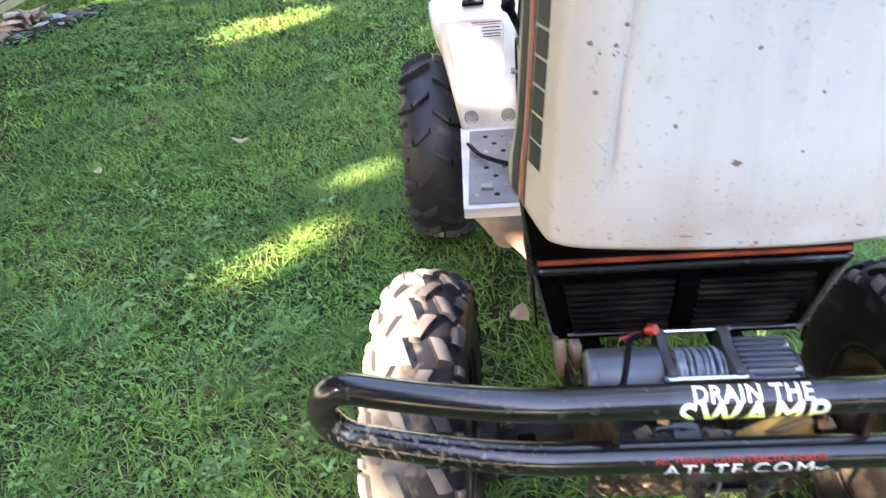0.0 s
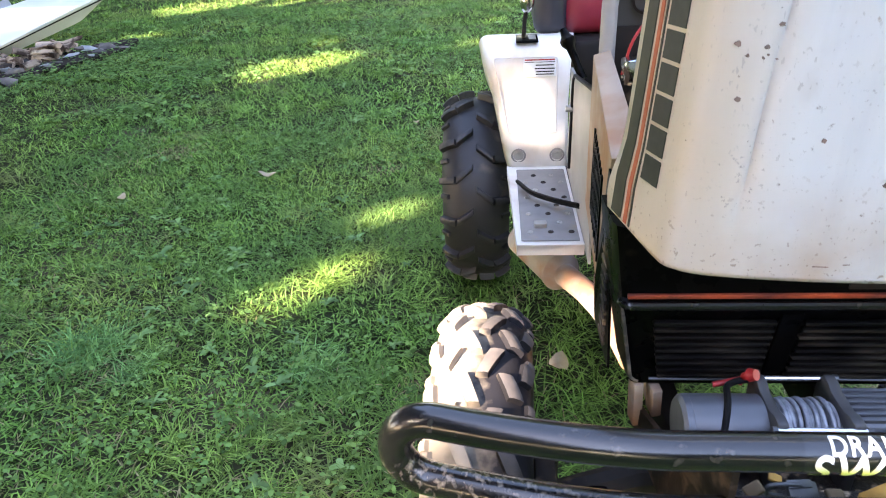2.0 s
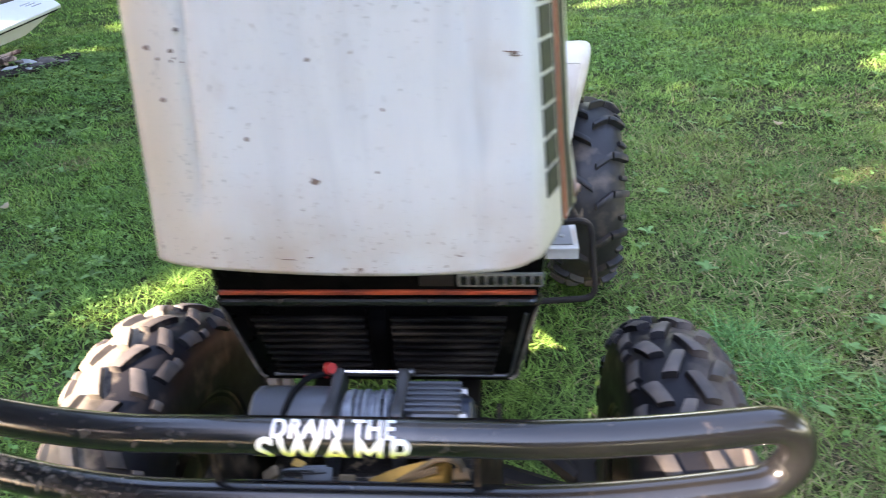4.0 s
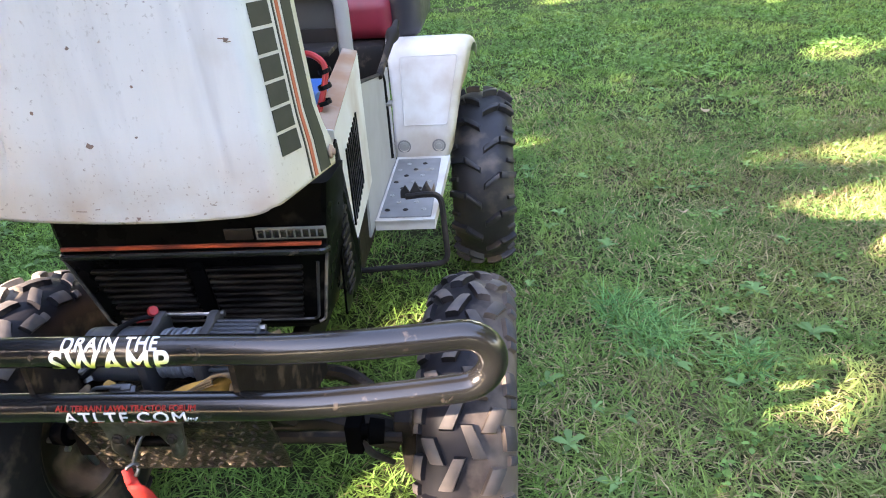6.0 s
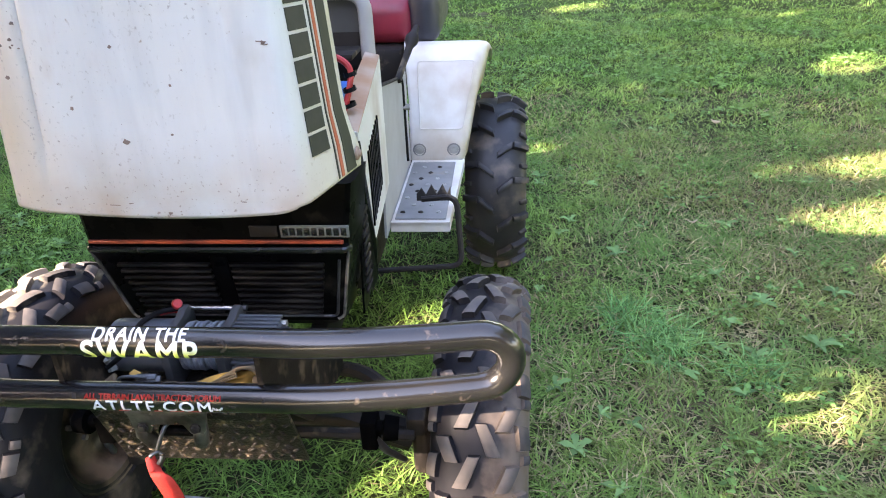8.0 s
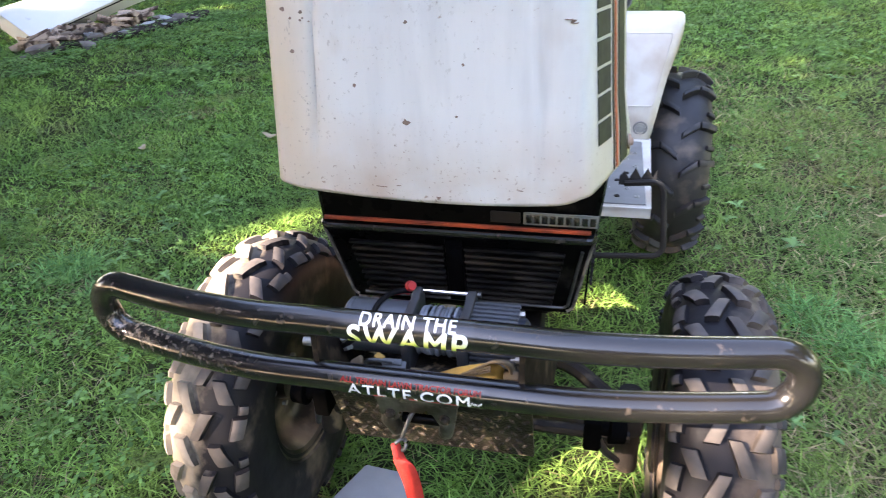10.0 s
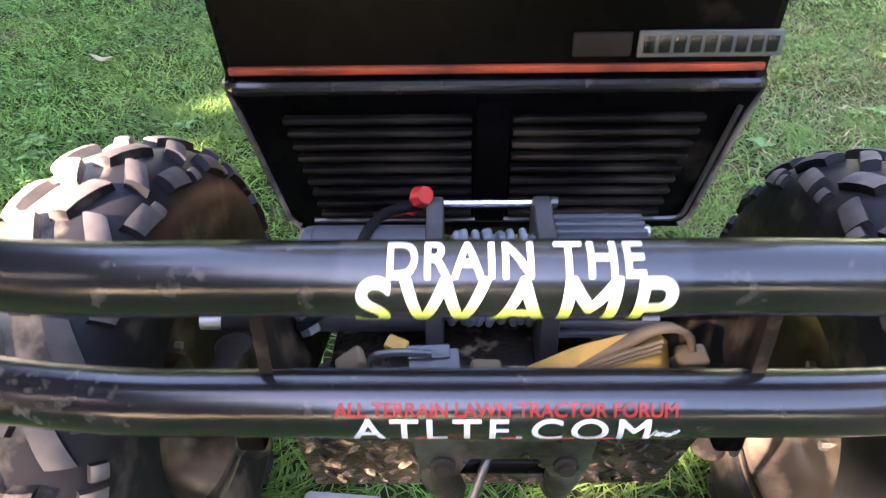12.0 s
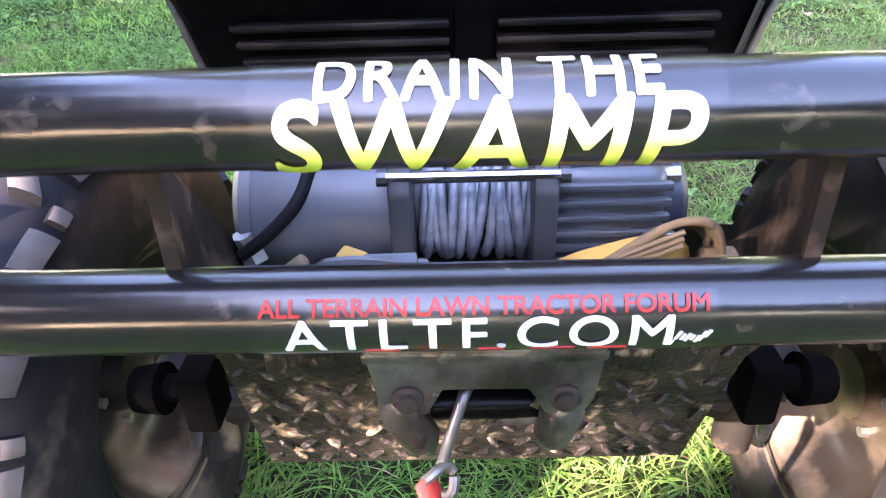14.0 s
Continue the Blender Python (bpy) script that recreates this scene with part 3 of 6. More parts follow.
def rim_mesh(width, r):
    bm = bm_new()
    h = width / 2
    lathe(bm, [(-h * 0.83, r + 0.004), (-h * 0.86, r + 0.012), (-h * 0.8, r + 0.012), (-h * 0.76, r - 0.008), (-h * 0.3, r - 0.03), (-h * 0.1, r - 0.05),
               (-h * 0.02, 0.085), (-h * 0.1, 0.06), (-h * 0.1, 0.045), (-h * 0.35, 0.04), (-h * 0.38, 0.0)], 40)
    lathe(bm, [(h * 0.83, r + 0.004), (h * 0.86, r + 0.012), (h * 0.8, r + 0.012), (h * 0.76, r - 0.01), (h * 0.2, r - 0.03), (-h * 0.1, r - 0.05)], 40)
    bmesh.ops.recalc_face_normals(bm, faces=bm.faces[:])
    return to_mesh("rim", bm, rim_steel, 40)


rim_f, rim_r = rim_mesh(0.17, 0.155), rim_mesh(0.215, 0.16)


def build_wheels():
    for name, me, rm, x, y, z, turn, spin in (("front_wheel", caked_tyre, rim_f, -0.429, 0.27, 0.352, -2.2, 0.1), ("front_wheel", front_tyre, rim_f, 0.458, 0.252, 0.336, -2, 0.3),
                                        ("rear_wheel", rear_tyre, rim_r, -0.472, 1.62, 0.338, 0, 0.0), ("rear_wheel", rear_tyre, rim_r, 0.472, 1.63, 0.338, 0, 0.2)):
        w = new(name, me)
        w.parent = tractor
        flip = 0 if x > 0 else 180
        w.matrix_local = pose(x, y, z, 0, 0, turn) @ pose(0, 0, 0, math.degrees(spin), 0, flip)
        tagged(w, ("front tyre with chunky lugs caked in pale dried mud" if x < 0 else "black front tyre with chunky lugs, dusty") if "front" in name else "black rear tyre with curved bar lugs")
        r = new("rim", rm)
        r.parent = w
        tagged(r, "dull steel rim, mud stained")
        bm = bm_new()
        sweep(bm, [(-0.018, 0.055, 0), (0.012, 0.055, 0)], 0.0065, 6)
        nut = to_mesh("wheel_nut", bm, zinc)
        for k in range(5):
            o = new("wheel_nut", nut)
            o.parent = w
            o.matrix_local = pose(0, 0, 0, 72 * k)
        lugs, step = (CAKED_LUGS if x < 0 else FRONT_LUGS, F_STEP) if "front" in name else (REAR_LUGS, R_STEP)
        for off, lm in lugs:
            for k in range(round(2 * math.pi / step)):
                o = new("tread_lug", lm)
                o.parent = w
                o.matrix_local = pose(0, 0, 0, -math.degrees((k + off + 0.06 * math.sin(2.7 * k + 5 * off)) * step))


build_wheels()


def build_hood():
    """The hood, tipped forward until it stands on its nose; face to the front, flared sides to the back."""
    top = 1.56

    def half(z):
        return 0.2225 - 0.076 * (z - 0.94)

    def side(s, z, sign, off=0.0):
        """A place on a flared side: s from the face's edge (0) to the rear rim (1)."""
        ear = 0.022 * s * s * math.exp(-((z - 0.985) / 0.045) ** 2)
        return Vector((sign * (half(z) + 0.036 * s + 0.3 * ear + 0.95 * off), 0.012 + 0.108 * s + ear - 0.3 * off, z))

    sec = [("s", 1 - k / 7, -1) for k in range(7)]
    sec += [("c", a, -1) for a in (1.0, 0.72, 0.45, 0.2)]
    sec += [("f", u, 0) for u in np.linspace(-1, 1, 75)]
    sec += [("c", a, 1) for a in (0.2, 0.45, 0.72, 1.0)]
    sec += [("s", (k + 1) / 7, 1) for k in range(7)]

    def low(kind, u, sign):
        if kind == "f":
            k = max(abs(u) - 0.8, 0) / 0.2
            r = 0.006 if u < 0 else 0.012
            return 0.931 + 0.009 * u * u + r * (1 - math.sqrt(max(1 - 0.9 * k * k, 0)))
        if kind == "c":
            return (0.949 if sign > 0 else 0.944) + 0.003 * u
        return (0.952 if sign > 0 else 0.947) + 0.012 * u

    bm = bm_new()
    rows = []
    for i in range(40):
        t = (i / 39) ** 1.3
        row = []
        for kind, u, sign in sec:
            z = low(kind, u, sign) * (1 - t) + top * t
            if kind == "s":
                p = side(u, z, sign)
            elif kind == "c":
                a = u * 1.25
                p = Vector((sign * (half(z) - 0.014 + 0.014 * math.sin(a)), 0.0138 - 0.0138 * math.cos(a) + 0.0035 * u, z))
            else:
                x = u * (half(z) - 0.014)
                crease = sum((0.009 if c < 0 else 0.0025) * math.exp(-((x - c * (1 - 0.62 * (z - 1.06))) / 0.0042) ** 2) for c in (-0.147, 0.155)) * min(max((z - 0.97) / 0.06, 0), 1)
                p = Vector((x, crease - 0.012 * (1 - u * u) * min(1, (z - 0.9) / 0.1), z))
            p.y += 0.0012 * noise.noise((p.x * 6, z * 6, 1))
            row.append(bm.verts.new(p))
        rows.append(row)
    for a, c in zip(rows, rows[1:]):
        for i in range(len(sec) - 1):
            bm.faces.new((a[i], a[i + 1], c[i + 1], c[i]))
    hood = part("hood", bm, hood_paint, tractor, "faded white hood tipped forward, dirty with rust specks", 50)
    sol = hood.modifiers.new("thick", "SOLIDIFY")
    sol.thickness, sol.offset = 0.004, 1
    hood.matrix_local = pose(0, 0.039, 0.95, -2.6, 0, -1.9) @ pose(0, 0, -0.95)

    def strip(s0, s1, z0a, z0b, z1, sign):
        bm = bm_new()
        n = 12
        rows = [[bm.verts.new(side(s0, z0a + (z1 - z0a) * k / n, sign, o)) for o in (0.0046, 0.0056)] + [bm.verts.new(side(s1, z0b + (z1 - z0b) * k / n, sign, o)) for o in (0.0056, 0.0046)] for k in range(n + 1)]
        for a, c in zip(rows, rows[1:]):
            for i in range(4):
                bm.faces.new((a[i], a[(i + 1) % 4], c[(i + 1) % 4], c[i]))
        bm.faces.new(rows[0])
        bm.faces.new(rows[-1][::-1])
        bmesh.ops.recalc_face_normals(bm, faces=bm.faces[:])
        return bm

    for sign in (-1, 1):
        base = lambda s: low("s", s, sign) + 0.004
        for nm, s0, s1, mt in (("dark_stripe", 0.72, 0.9, olive_band), ("orange_stripe", 0.61, 0.665, orange_stripe), ("thin_stripe", 0.545, 0.57, olive_band)):
            part(nm, strip(s0, s1, base(s0), base(s1), top - 0.02, sign), mt, hood)
        for k in range(9):
            z0 = (1.012 if sign > 0 else 1.024) + k * 0.0335
            part("letter_block", strip(*((0.12, 0.48) if sign > 0 else (0.2, 0.5)), z0, z0, z0 + 0.029, sign), letter_dark, hood)
    bm = bm_new()
    p = side(0.93, 0.985, 1, 0.004)
    lathe(bm, [(0.0, 0.011), (0.003, 0.01), (0.004, 0.006), (0.007, 0.005), (0.008, 0.0)], 16, p)
    part("hinge_bolt", bm, rust, hood, "rusty hinge bolt")
    # chipped paint: flat flakes of rust
    chips = [(-0.085, 1.091, 0.0045), (-0.0175, 1.045, 0.008), (-0.169, 1.131, 0.0045), (0.188, 1.17, 0.005), (-0.108, 1.26, 0.009), (0.052, 1.26, 0.009), (0.02, 0.94, 0.007),
             (0.1, 0.96, 0.004), (-0.01, 1.17, 0.004), (0.06, 1.12, 0.003), (-0.14, 1.2, 0.004), (0.05, 1.055, 0.003), (-0.16, 1.3, 0.005), (-0.15, 1.18, 0.004), (-0.176, 1.183, 0.005), (-0.166, 1.172, 0.003), (-0.152, 1.17, 0.0025), (-0.148, 1.173, 0.002), (-0.14, 1.169, 0.002)]
    rr = random.Random(7)
    for x, z, s in chips:
        bm = bm_new()
        n, s = 10, s * 0.72
        y = -0.012 * (1 - (x / 0.2) ** 2) * min(1, (z - 0.9) / 0.1) - 0.0046
        vs = [bm.verts.new((x + s * rr.uniform(0.5, 1.1) * math.cos(2 * math.pi * k / n), y, z + s * rr.uniform(0.4, 1.0) * math.sin(2 * math.pi * k / n))) for k in range(n)]
        f = bm.faces.new(vs)
        ex = bmesh.ops.extrude_face_region(bm, geom=[f])
        for v in ex["geom"]:
            if isinstance(v, bmesh.types.BMVert):
                v.co.y += 0.002
        bmesh.ops.recalc_face_normals(bm, faces=bm.faces[:])
        part("paint_chip", bm, chip_rust, hood)
    for x, z, w, tilt in ((0.186, 1.172, 0.014, 4), (0.192, 1.168, 0.006, -10), (-0.06, 0.951, 0.016, 2), (-0.035, 0.954, 0.007, -5), (0.13, 0.957, 0.01, 3), (0.062, 1.228, 0.006, 35)):
        bm = bm_new()
        y = -0.012 * (1 - (x / 0.2) ** 2) * min(1, (z - 0.9) / 0.1) - 0.0042
        box(bm, (x, y, z), (w, 0.001, 0.0011), 0.0002, pose(0, 0, 0, 0, tilt, 0))
        part("paint_scratch", bm, chip_rust, hood)


build_hood()


def build_grille():
    """Black nose of the tractor: tapered housing, stripe, badge, two fields of slats."""
    def face(z):
        k = (z - 0.63) / (0.80 - 0.63)
        return 0.214 - 0.031 * k, 0.204 + 0.03 * k      # y, half width
    bm = bm_new()
    zs = [0.628, 0.64, 0.70, 0.76, 0.785, 0.795, 0.80, 0.815, 0.85, 0.905]
    rows = []
    for z in zs:
        y, w = face(min(z, 0.80))
        if z >= 0.80:
            y, w = y + 0.004 + (z - 0.8) * 0.1, w + (z - 0.8) * 0.12
        if abs(z - 0.79) < 0.006:
            y -= 0.005
        rows.append([bm.verts.new(p) for p in ((-w - 0.004, 0.3, z), (-w, y + 0.02, z), (-w + 0.004, y + 0.005, z), (-w + 0.012, y, z), (w - 0.012, y, z), (w - 0.004, y + 0.005, z), (w, y + 0.02, z), (w + 0.004, 0.3, z))])
    for a, b in zip(rows, rows[1:]):
        for i in range(7):
            bm.faces.new((a[i], a[i + 1], b[i + 1], b[i]))
    bm.faces.new([r for r in rows[0]][::-1])
    bm.faces.new(rows[-1])
    g = part("grille_housing", bm, black_plastic, tractor, "black plastic nose housing, dusty", 30)
    g.location = (0, 0, 0.009)
    # recessed fields with slats
    for s in (-1, 1):
        for k in range(9):
            z = 0.652 + k * 0.0135
            y, w = face(z)
            x0, x1 = 0.018, w - 0.042
            bm = bm_new()
            box(bm, (s * (x0 + x1) / 2, y - 0.004, z), (x1 - x0, 0.012, 0.0062), 0.0022)
            part("slat", bm, slat_plastic, g)
    bm = bm_new()
    box(bm, (0.0, face(0.71)[0] - 0.003, 0.71), (0.03, 0.008, 0.14), 0.003, pose(0, 0, 0, 10))
    part("centre_post", bm, black_plastic, g)
    y, w = face(0.79)
    bm = bm_new()
    sweep(bm, rounded([(-w + 0.002, y + 0.012, 0.79), (-w + 0.008, y - 0.003, 0.791), (w - 0.008, y - 0.003, 0.791), (w - 0.002, y + 0.012, 0.79)], 0.008), 0.0065, 10)
    part("top_lip", bm, tube_paint, g, "glossy rounded lip below the stripe")
    y0, w0 = face(0.632)
    # dusty side edges, their beige also painting the light they catch
    for s in (-1, 1):
        bm = bm_new()
        sweep(bm, rounded([(s * (w0 - 0.014), y0 - 0.001, 0.632), (s * (w0 - 0.003), y0 + 0.003, 0.637), (s * (w - 0.003), y + 0.004, 0.786)], 0.006), 0.003, 8)
        part("dusty_edge", bm, lit_dust_edge, g, "dusty edge, painted pale as if lit")
    y, w = face(0.637)
    bm = bm_new()
    y2, w2 = face(0.77)
    sweep(bm, rounded([(-w + 0.03, y - 0.004, 0.641), (w - 0.014, y - 0.004, 0.641), (w2 - 0.016, y2 - 0.004, 0.77)], 0.012), 0.0028, 6)
    part("trim_line", bm, buckle_steel, g, "worn dull metal trim line")
    y, w = face(0.80)
    bm = bm_new()
    box(bm, (0, y + 0.0012, 0.8055), (2 * w - 0.02, 0.006, 0.0065), 0.0012)
    part("red_stripe", bm, red_paint, g, "red stripe across the nose")
    bm = bm_new()
    box(bm, (0.176, y + 0.003, 0.8245), (0.118, 0.004, 0.022), 0.0015)
    badge = part("badge", bm, badge_grey, g, "dull grey badge with dark shapes")
    for k in range(9):
        bm = bm_new()
        box(bm, (0.126 + k * 0.0125, y + 0.0005, 0.8245), (0.0092, 0.002, 0.0135), 0.0006)
        part("letter_block", bm, black_film, badge)
    bm = bm_new()
    box(bm, (0.088, y + 0.003, 0.8245), (0.048, 0.004, 0.02), 0.0015)
    part("small_badge", bm, dark_steel, g)


build_grille()


def build_body():
    # engine side panels with a folded top and louvre slots
    for s in (-1, 1):
        bm = bm_new()
        def px(y):
            return 0.237 - 0.055 * (y - 0.28)
        o = [(0.335, 0.952), (0.75, 1.0), (0.75, 0.69), (0.43, 0.69), (0.405, 0.72)]
        plate(bm, [(s * px(y), y, z) for y, z in o], (-s * 0.004, 0, 0))
        plate(bm, [(s * px(0.335), 0.3345, 0.957), (s * (px(0.335) - 0.044), 0.3345, 0.962), (s * (px(0.335) - 0.038), 0.34, 0.935), (s * (px(0.34) - 0.012), 0.342, 0.93), (s * (px(0.38) - 0.01), 0.385, 0.78), (s * px(0.38), 0.385, 0.78)], (0, -0.004, 0))
        p = part("side_panel", bm, rusty_paint if s < 0 else fender_paint, tractor, "cream engine side panel with vent slots, top rusting" if s < 0 else "white engine side panel with vent slots")
        bm = bm_new()
        plate(bm, [(s * px(0.335), 0.335, 0.9525), (s * px(0.75), 0.75, 1.0005), (s * (px(0.75) - 0.032), 0.75, 1.0085), (s * (px(0.335) - 0.044), 0.335, 0.9605)], (0, 0, 0.004))
        bevelled(bm, 0.001)
        part("panel_top", bm, rusty_paint, p, "folded panel top, paint worn to rust")
        for k in range(8):
            y = 0.43 + 0.024 * k
            bm = bm_new()
            box(bm, (s * (px(y) + 0.0015), y, 0.81 + 0.12 * (y - 0.45)), (0.004, 0.011, 0.16), 0.001, pose(0, 0, 0, 0, 0, s * 3.1))
            part("vent_slot", bm, black_plastic, p)
        # lower side skirt, dark and slotted, below and ahead of the panel
        bm = bm_new()
        plate(bm, [(s * 0.222, 0.295, 0.6), (s * 0.236, 0.295, 0.93), (s * 0.2365, 0.335, 0.94), (s * 0.234, 0.41, 0.705), (s * 0.23, 0.45, 0.69), (s * 0.225, 0.44, 0.6)], (-s * 0.004, 0, 0))
        q = part("side_skirt", bm, black_plastic, tractor, "dark slotted lower skirt")
        for k in range(9):
            bm = bm_new()
            box(bm, (s * (0.2285 + 0.0007 * k), 0.335 - 0.002 * k, 0.64 + 0.021 * k), (0.005, 0.05, 0.009), 0.001)
            part("skirt_slot", bm, dark_steel, q)
        # tunnel side behind, below the dash, coloured grey for the shade on it
        bm = bm_new()
        plate(bm, [(s * 0.204, 0.70, 0.56), (s * 0.204, 0.752, 0.93), (s * 0.204, 1.12, 0.862), (s * 0.202, 1.24, 0.852), (s * 0.202, 1.24, 0.56)], (-s * 0.006, 0, 0))
        tun = part("tunnel_side", bm, hoop_and_shade_grey, tractor, "tunnel side, its grey standing in for shade")
        bm = bm_new()
        sweep(bm, rounded([(s * 0.204, 0.76, 0.9305), (s * 0.204, 1.12, 0.8635), (s * 0.205, 1.135, 0.84), (s * 0.205, 1.15, 0.6)], 0.02), 0.005, 8)
        part("edge_trim", bm, black_rubber, tun, "black rubber edge trim")
        bm = bm_new()
        sweep(bm, [(s * 0.2, 1.142, 0.77), (s * 0.222, 1.142, 0.77)], 0.009, 8)
        part("tunnel_bolt", bm, zinc, tun)
    # engine mass and bay floor
    bm = bm_new()
    box(bm, (0, 0.46, 0.70), (0.36, 0.36, 0.26), 0.03)
    block_part = part("engine_block", bm, dark_steel, tractor, "dark greasy engine block with cooling fins")
    for k in range(7):
        bm = bm_new()
        box(bm, (-0.02, 0.36 + 0.03 * k, 0.85), (0.2, 0.008, 0.07), 0.002)
        part("cooling_fin", bm, dark_steel, block_part)
    bm = bm_new()
    box(bm, (0.1, 0.47, 0.94), (0.185, 0.13, 0.12), 0.006)
    part("battery_top", bm, blue_plastic, tractor, "blue battery top")
    bm = bm_new()
    box(bm, (-0.135, 0.68, 0.99), (0.06, 0.06, 0.045), 0.006)
    bmesh.ops.subdivide_edges(bm, edges=bm.edges[:], cuts=2, use_grid_fill=True)
    for v in bm.verts:
        v.co += 0.006 * noise.noise_vector(v.co * 70)
    part("foil_box", bm, chrome, tractor, "foil wrapped box in the engine bay")
    # wiring
    for pts, r, m, nm in (([(0.1, 0.5, 1.0), (0.15, 0.47, 1.06), (0.185, 0.45, 1.065), (0.212, 0.44, 1.045), (0.205, 0.42, 1.0), (0.192, 0.4, 0.96), (0.17, 0.36, 0.93)], 0.006, red_cable, "red_cable"),
                          ([(0.0, 0.72, 1.1), (0.03, 0.7, 1.14), (0.08, 0.7, 1.08)], 0.004, black_rubber, "black_cable"),
                          ([(-0.1, 0.78, 1.07), (-0.12, 0.72, 1.075), (-0.15, 0.7, 1.04), (-0.165, 0.69, 0.98)], 0.003, red_cable, "red_cable"),
                          ([(-0.115, 0.77, 1.1), (-0.11, 0.73, 1.07), (-0.125, 0.7, 1.03), (-0.12, 0.69, 0.97)], 0.0035, zinc, "grey_cable"),
                          ([(-0.06, 0.77, 1.06), (-0.09, 0.72, 1.06), (-0.1, 0.7, 1.03), (-0.085, 0.68, 0.98)], 0.003, red_cable, "red_cable")):
        part(nm, sweep(bm_new(), rounded(pts, 0.03), r, 8), m, tractor)
    bm = bm_new()
    for y, z in ((0.44, 1.035), (0.425, 1.01), (0.41, 0.985)):
        lathe(bm, [(-0.004, 0.0125), (0.004, 0.013), (0.004, 0.0), (-0.004, 0.0)], 10, (0, 0, 0))
        last = bm.verts[:][-40:]
        bmesh.ops.rotate(bm, verts=last, cent=(0, 0, 0), matrix=Matrix.Rotation(radians(75), 3, "Y"))
        bmesh.ops.translate(bm, verts=last, vec=(0.207, y, z))
    part("cable_tie", bm, black_rubber, tractor, "black ties on the red cables")
    bm = bm_new()
    box(bm, (0, 0.785, 0.93), (0.385, 0.008, 0.24), 0.002)
    part("firewall", bm, dark_steel, tractor, "dark firewall behind the engine")
    # dash: grey upright sheet with a round opening, framed
    bm = bm_new()
    box(bm, (0, 0.80, 1.065), (0.37, 0.012, 0.14), 0.005)
    dash = part("dash_panel", bm, dash_grey, tractor, "grey dash panel, worn")
    bm = bm_new()
    lathe(bm, [(-0.012, 0.026), (0.012, 0.026), (0.014, 0.021), (-0.01, 0.02), (-0.01, 0.0)], 24)
    bmesh.ops.rotate(bm, verts=bm.verts[:], cent=(0, 0, 0), matrix=Matrix.Rotation(radians(-90), 3, "Z"))
    bmesh.ops.translate(bm, verts=bm.verts[:], vec=(-0.115, 0.788, 1.098))
    part("round_socket", bm, dark_steel, dash)
    frame_pts = rounded([(-0.184, 0.765, 0.985), (-0.182, 0.775, 1.137), (0.182, 0.775, 1.137), (0.184, 0.765, 0.985)], 0.045)
    bm = bm_new()
    sweep(bm, frame_pts, 0.017, 10, flat=0.8)
    part("dash_frame", bm, hoop_and_shade_grey, tractor, "pale grey dash frame hoop")
    bm = bm_new()
    box(bm, (0.06, 0.7, 1.02), (0.22, 0.1, 0.012), 0.003)
    part("dash_tray", bm, dark_steel, tractor)
    # frame rails, axle and steering
    for s in (-1, 1):
        bm = bm_new()
        box(bm, (s * 0.125, 0.8, 0.53), (0.035, 1.4, 0.075), 0.004)
        part("frame_rail", bm, dark_steel, tractor, "muddy frame rail")
        bm = bm_new()
        sweep(bm, [(s * 0.32, 0.275, 0.42), (s * 0.325, 0.275, 0.22)], 0.024, 16)
        box(bm, (s * 0.322, 0.24, 0.4), (0.04, 0.1, 0.045), 0.01)
        part("steering_knuckle", bm, dark_steel, tractor)
        bm = bm_new()
        box(bm, (s * 0.25, 0.12, 0.462), (0.031, 0.046, 0.066), 0.006)
        boot = part("steering_boot", bm, matt_rubber, tractor, "black rubber steering boot")
        bm = bm_new()
        sweep(bm, [(s * 0.264, 0.11, 0.476), (s * 0.276, 0.11, 0.475), (s * 0.278, 0.11, 0.475), (s * 0.304, 0.112, 0.472)], [0.012, 0.013, 0.024, 0.021], 16)
        part("boot_cap", bm, matt_rubber, boot)
        bm = bm_new()
        sweep(bm, [(s * 0.258, 0.105, 0.455), (s * 0.275, 0.13, 0.4), (s * 0.3, 0.17, 0.34)], [0.008, 0.007, 0.006], 14)
        part("kingpin", bm, buckle_steel, tractor)
    bm = bm_new()
    sweep(bm, [(-0.3, 0.28, 0.3), (-0.15, 0.28, 0.36), (0.15, 0.28, 0.36), (0.3, 0.28, 0.3)], 0.034, 10)
    part("front_axle", bm, dark_steel, tractor, "black front axle beam")
    bm = bm_new()
    sweep(bm, [(-0.31, 0.19, 0.385), (0.32, 0.19, 0.385)], 0.012, 8)
    part("tie_rod", bm, dark_steel, tractor)
    bm = bm_new()
    sweep(bm, [(-0.29, 0.2, 0.524), (-0.13, 0.2, 0.527)], 0.012, 12)
    rod = part("steering_rod", bm, black_rubber, tractor, "black steering rod with bright end")
    bm = bm_new()
    sweep(bm, [(-0.315, 0.2, 0.5235), (-0.287, 0.2, 0.524)], 0.009, 12)
    part("rod_end", bm, zinc, rod)
    bm = bm_new()
    sweep(bm, rounded([(0.08, 0.36, 0.42), (0.2, 0.33, 0.43), (0.33, 0.22, 0.40)], 0.04), 0.016, 8)
    part("drag_link", bm, dark_steel, tractor)
    bm = bm_new()
    box(bm, (0, 1.01, 0.46), (0.3, 0.56, 0.16), 0.03)
    box(bm, (0, 1.62, 0.42), (0.62, 0.2, 0.2), 0.05)
    part("transmission", bm, dark_steel, tractor, "dark greasy transmission housing")
    for x, y, z, h in ((-0.185, 0.235, 0.585, 0.1), (-0.16, 0.222, 0.6, 0.06)):
        bm = bm_new()
        box(bm, (x, y, z), (0.016, 0.028, h), 0.003, pose(0, 0, 0, 8, -6, 10))
        part("nose_bracket", bm, rust, tractor, "rusty bracket under the nose")
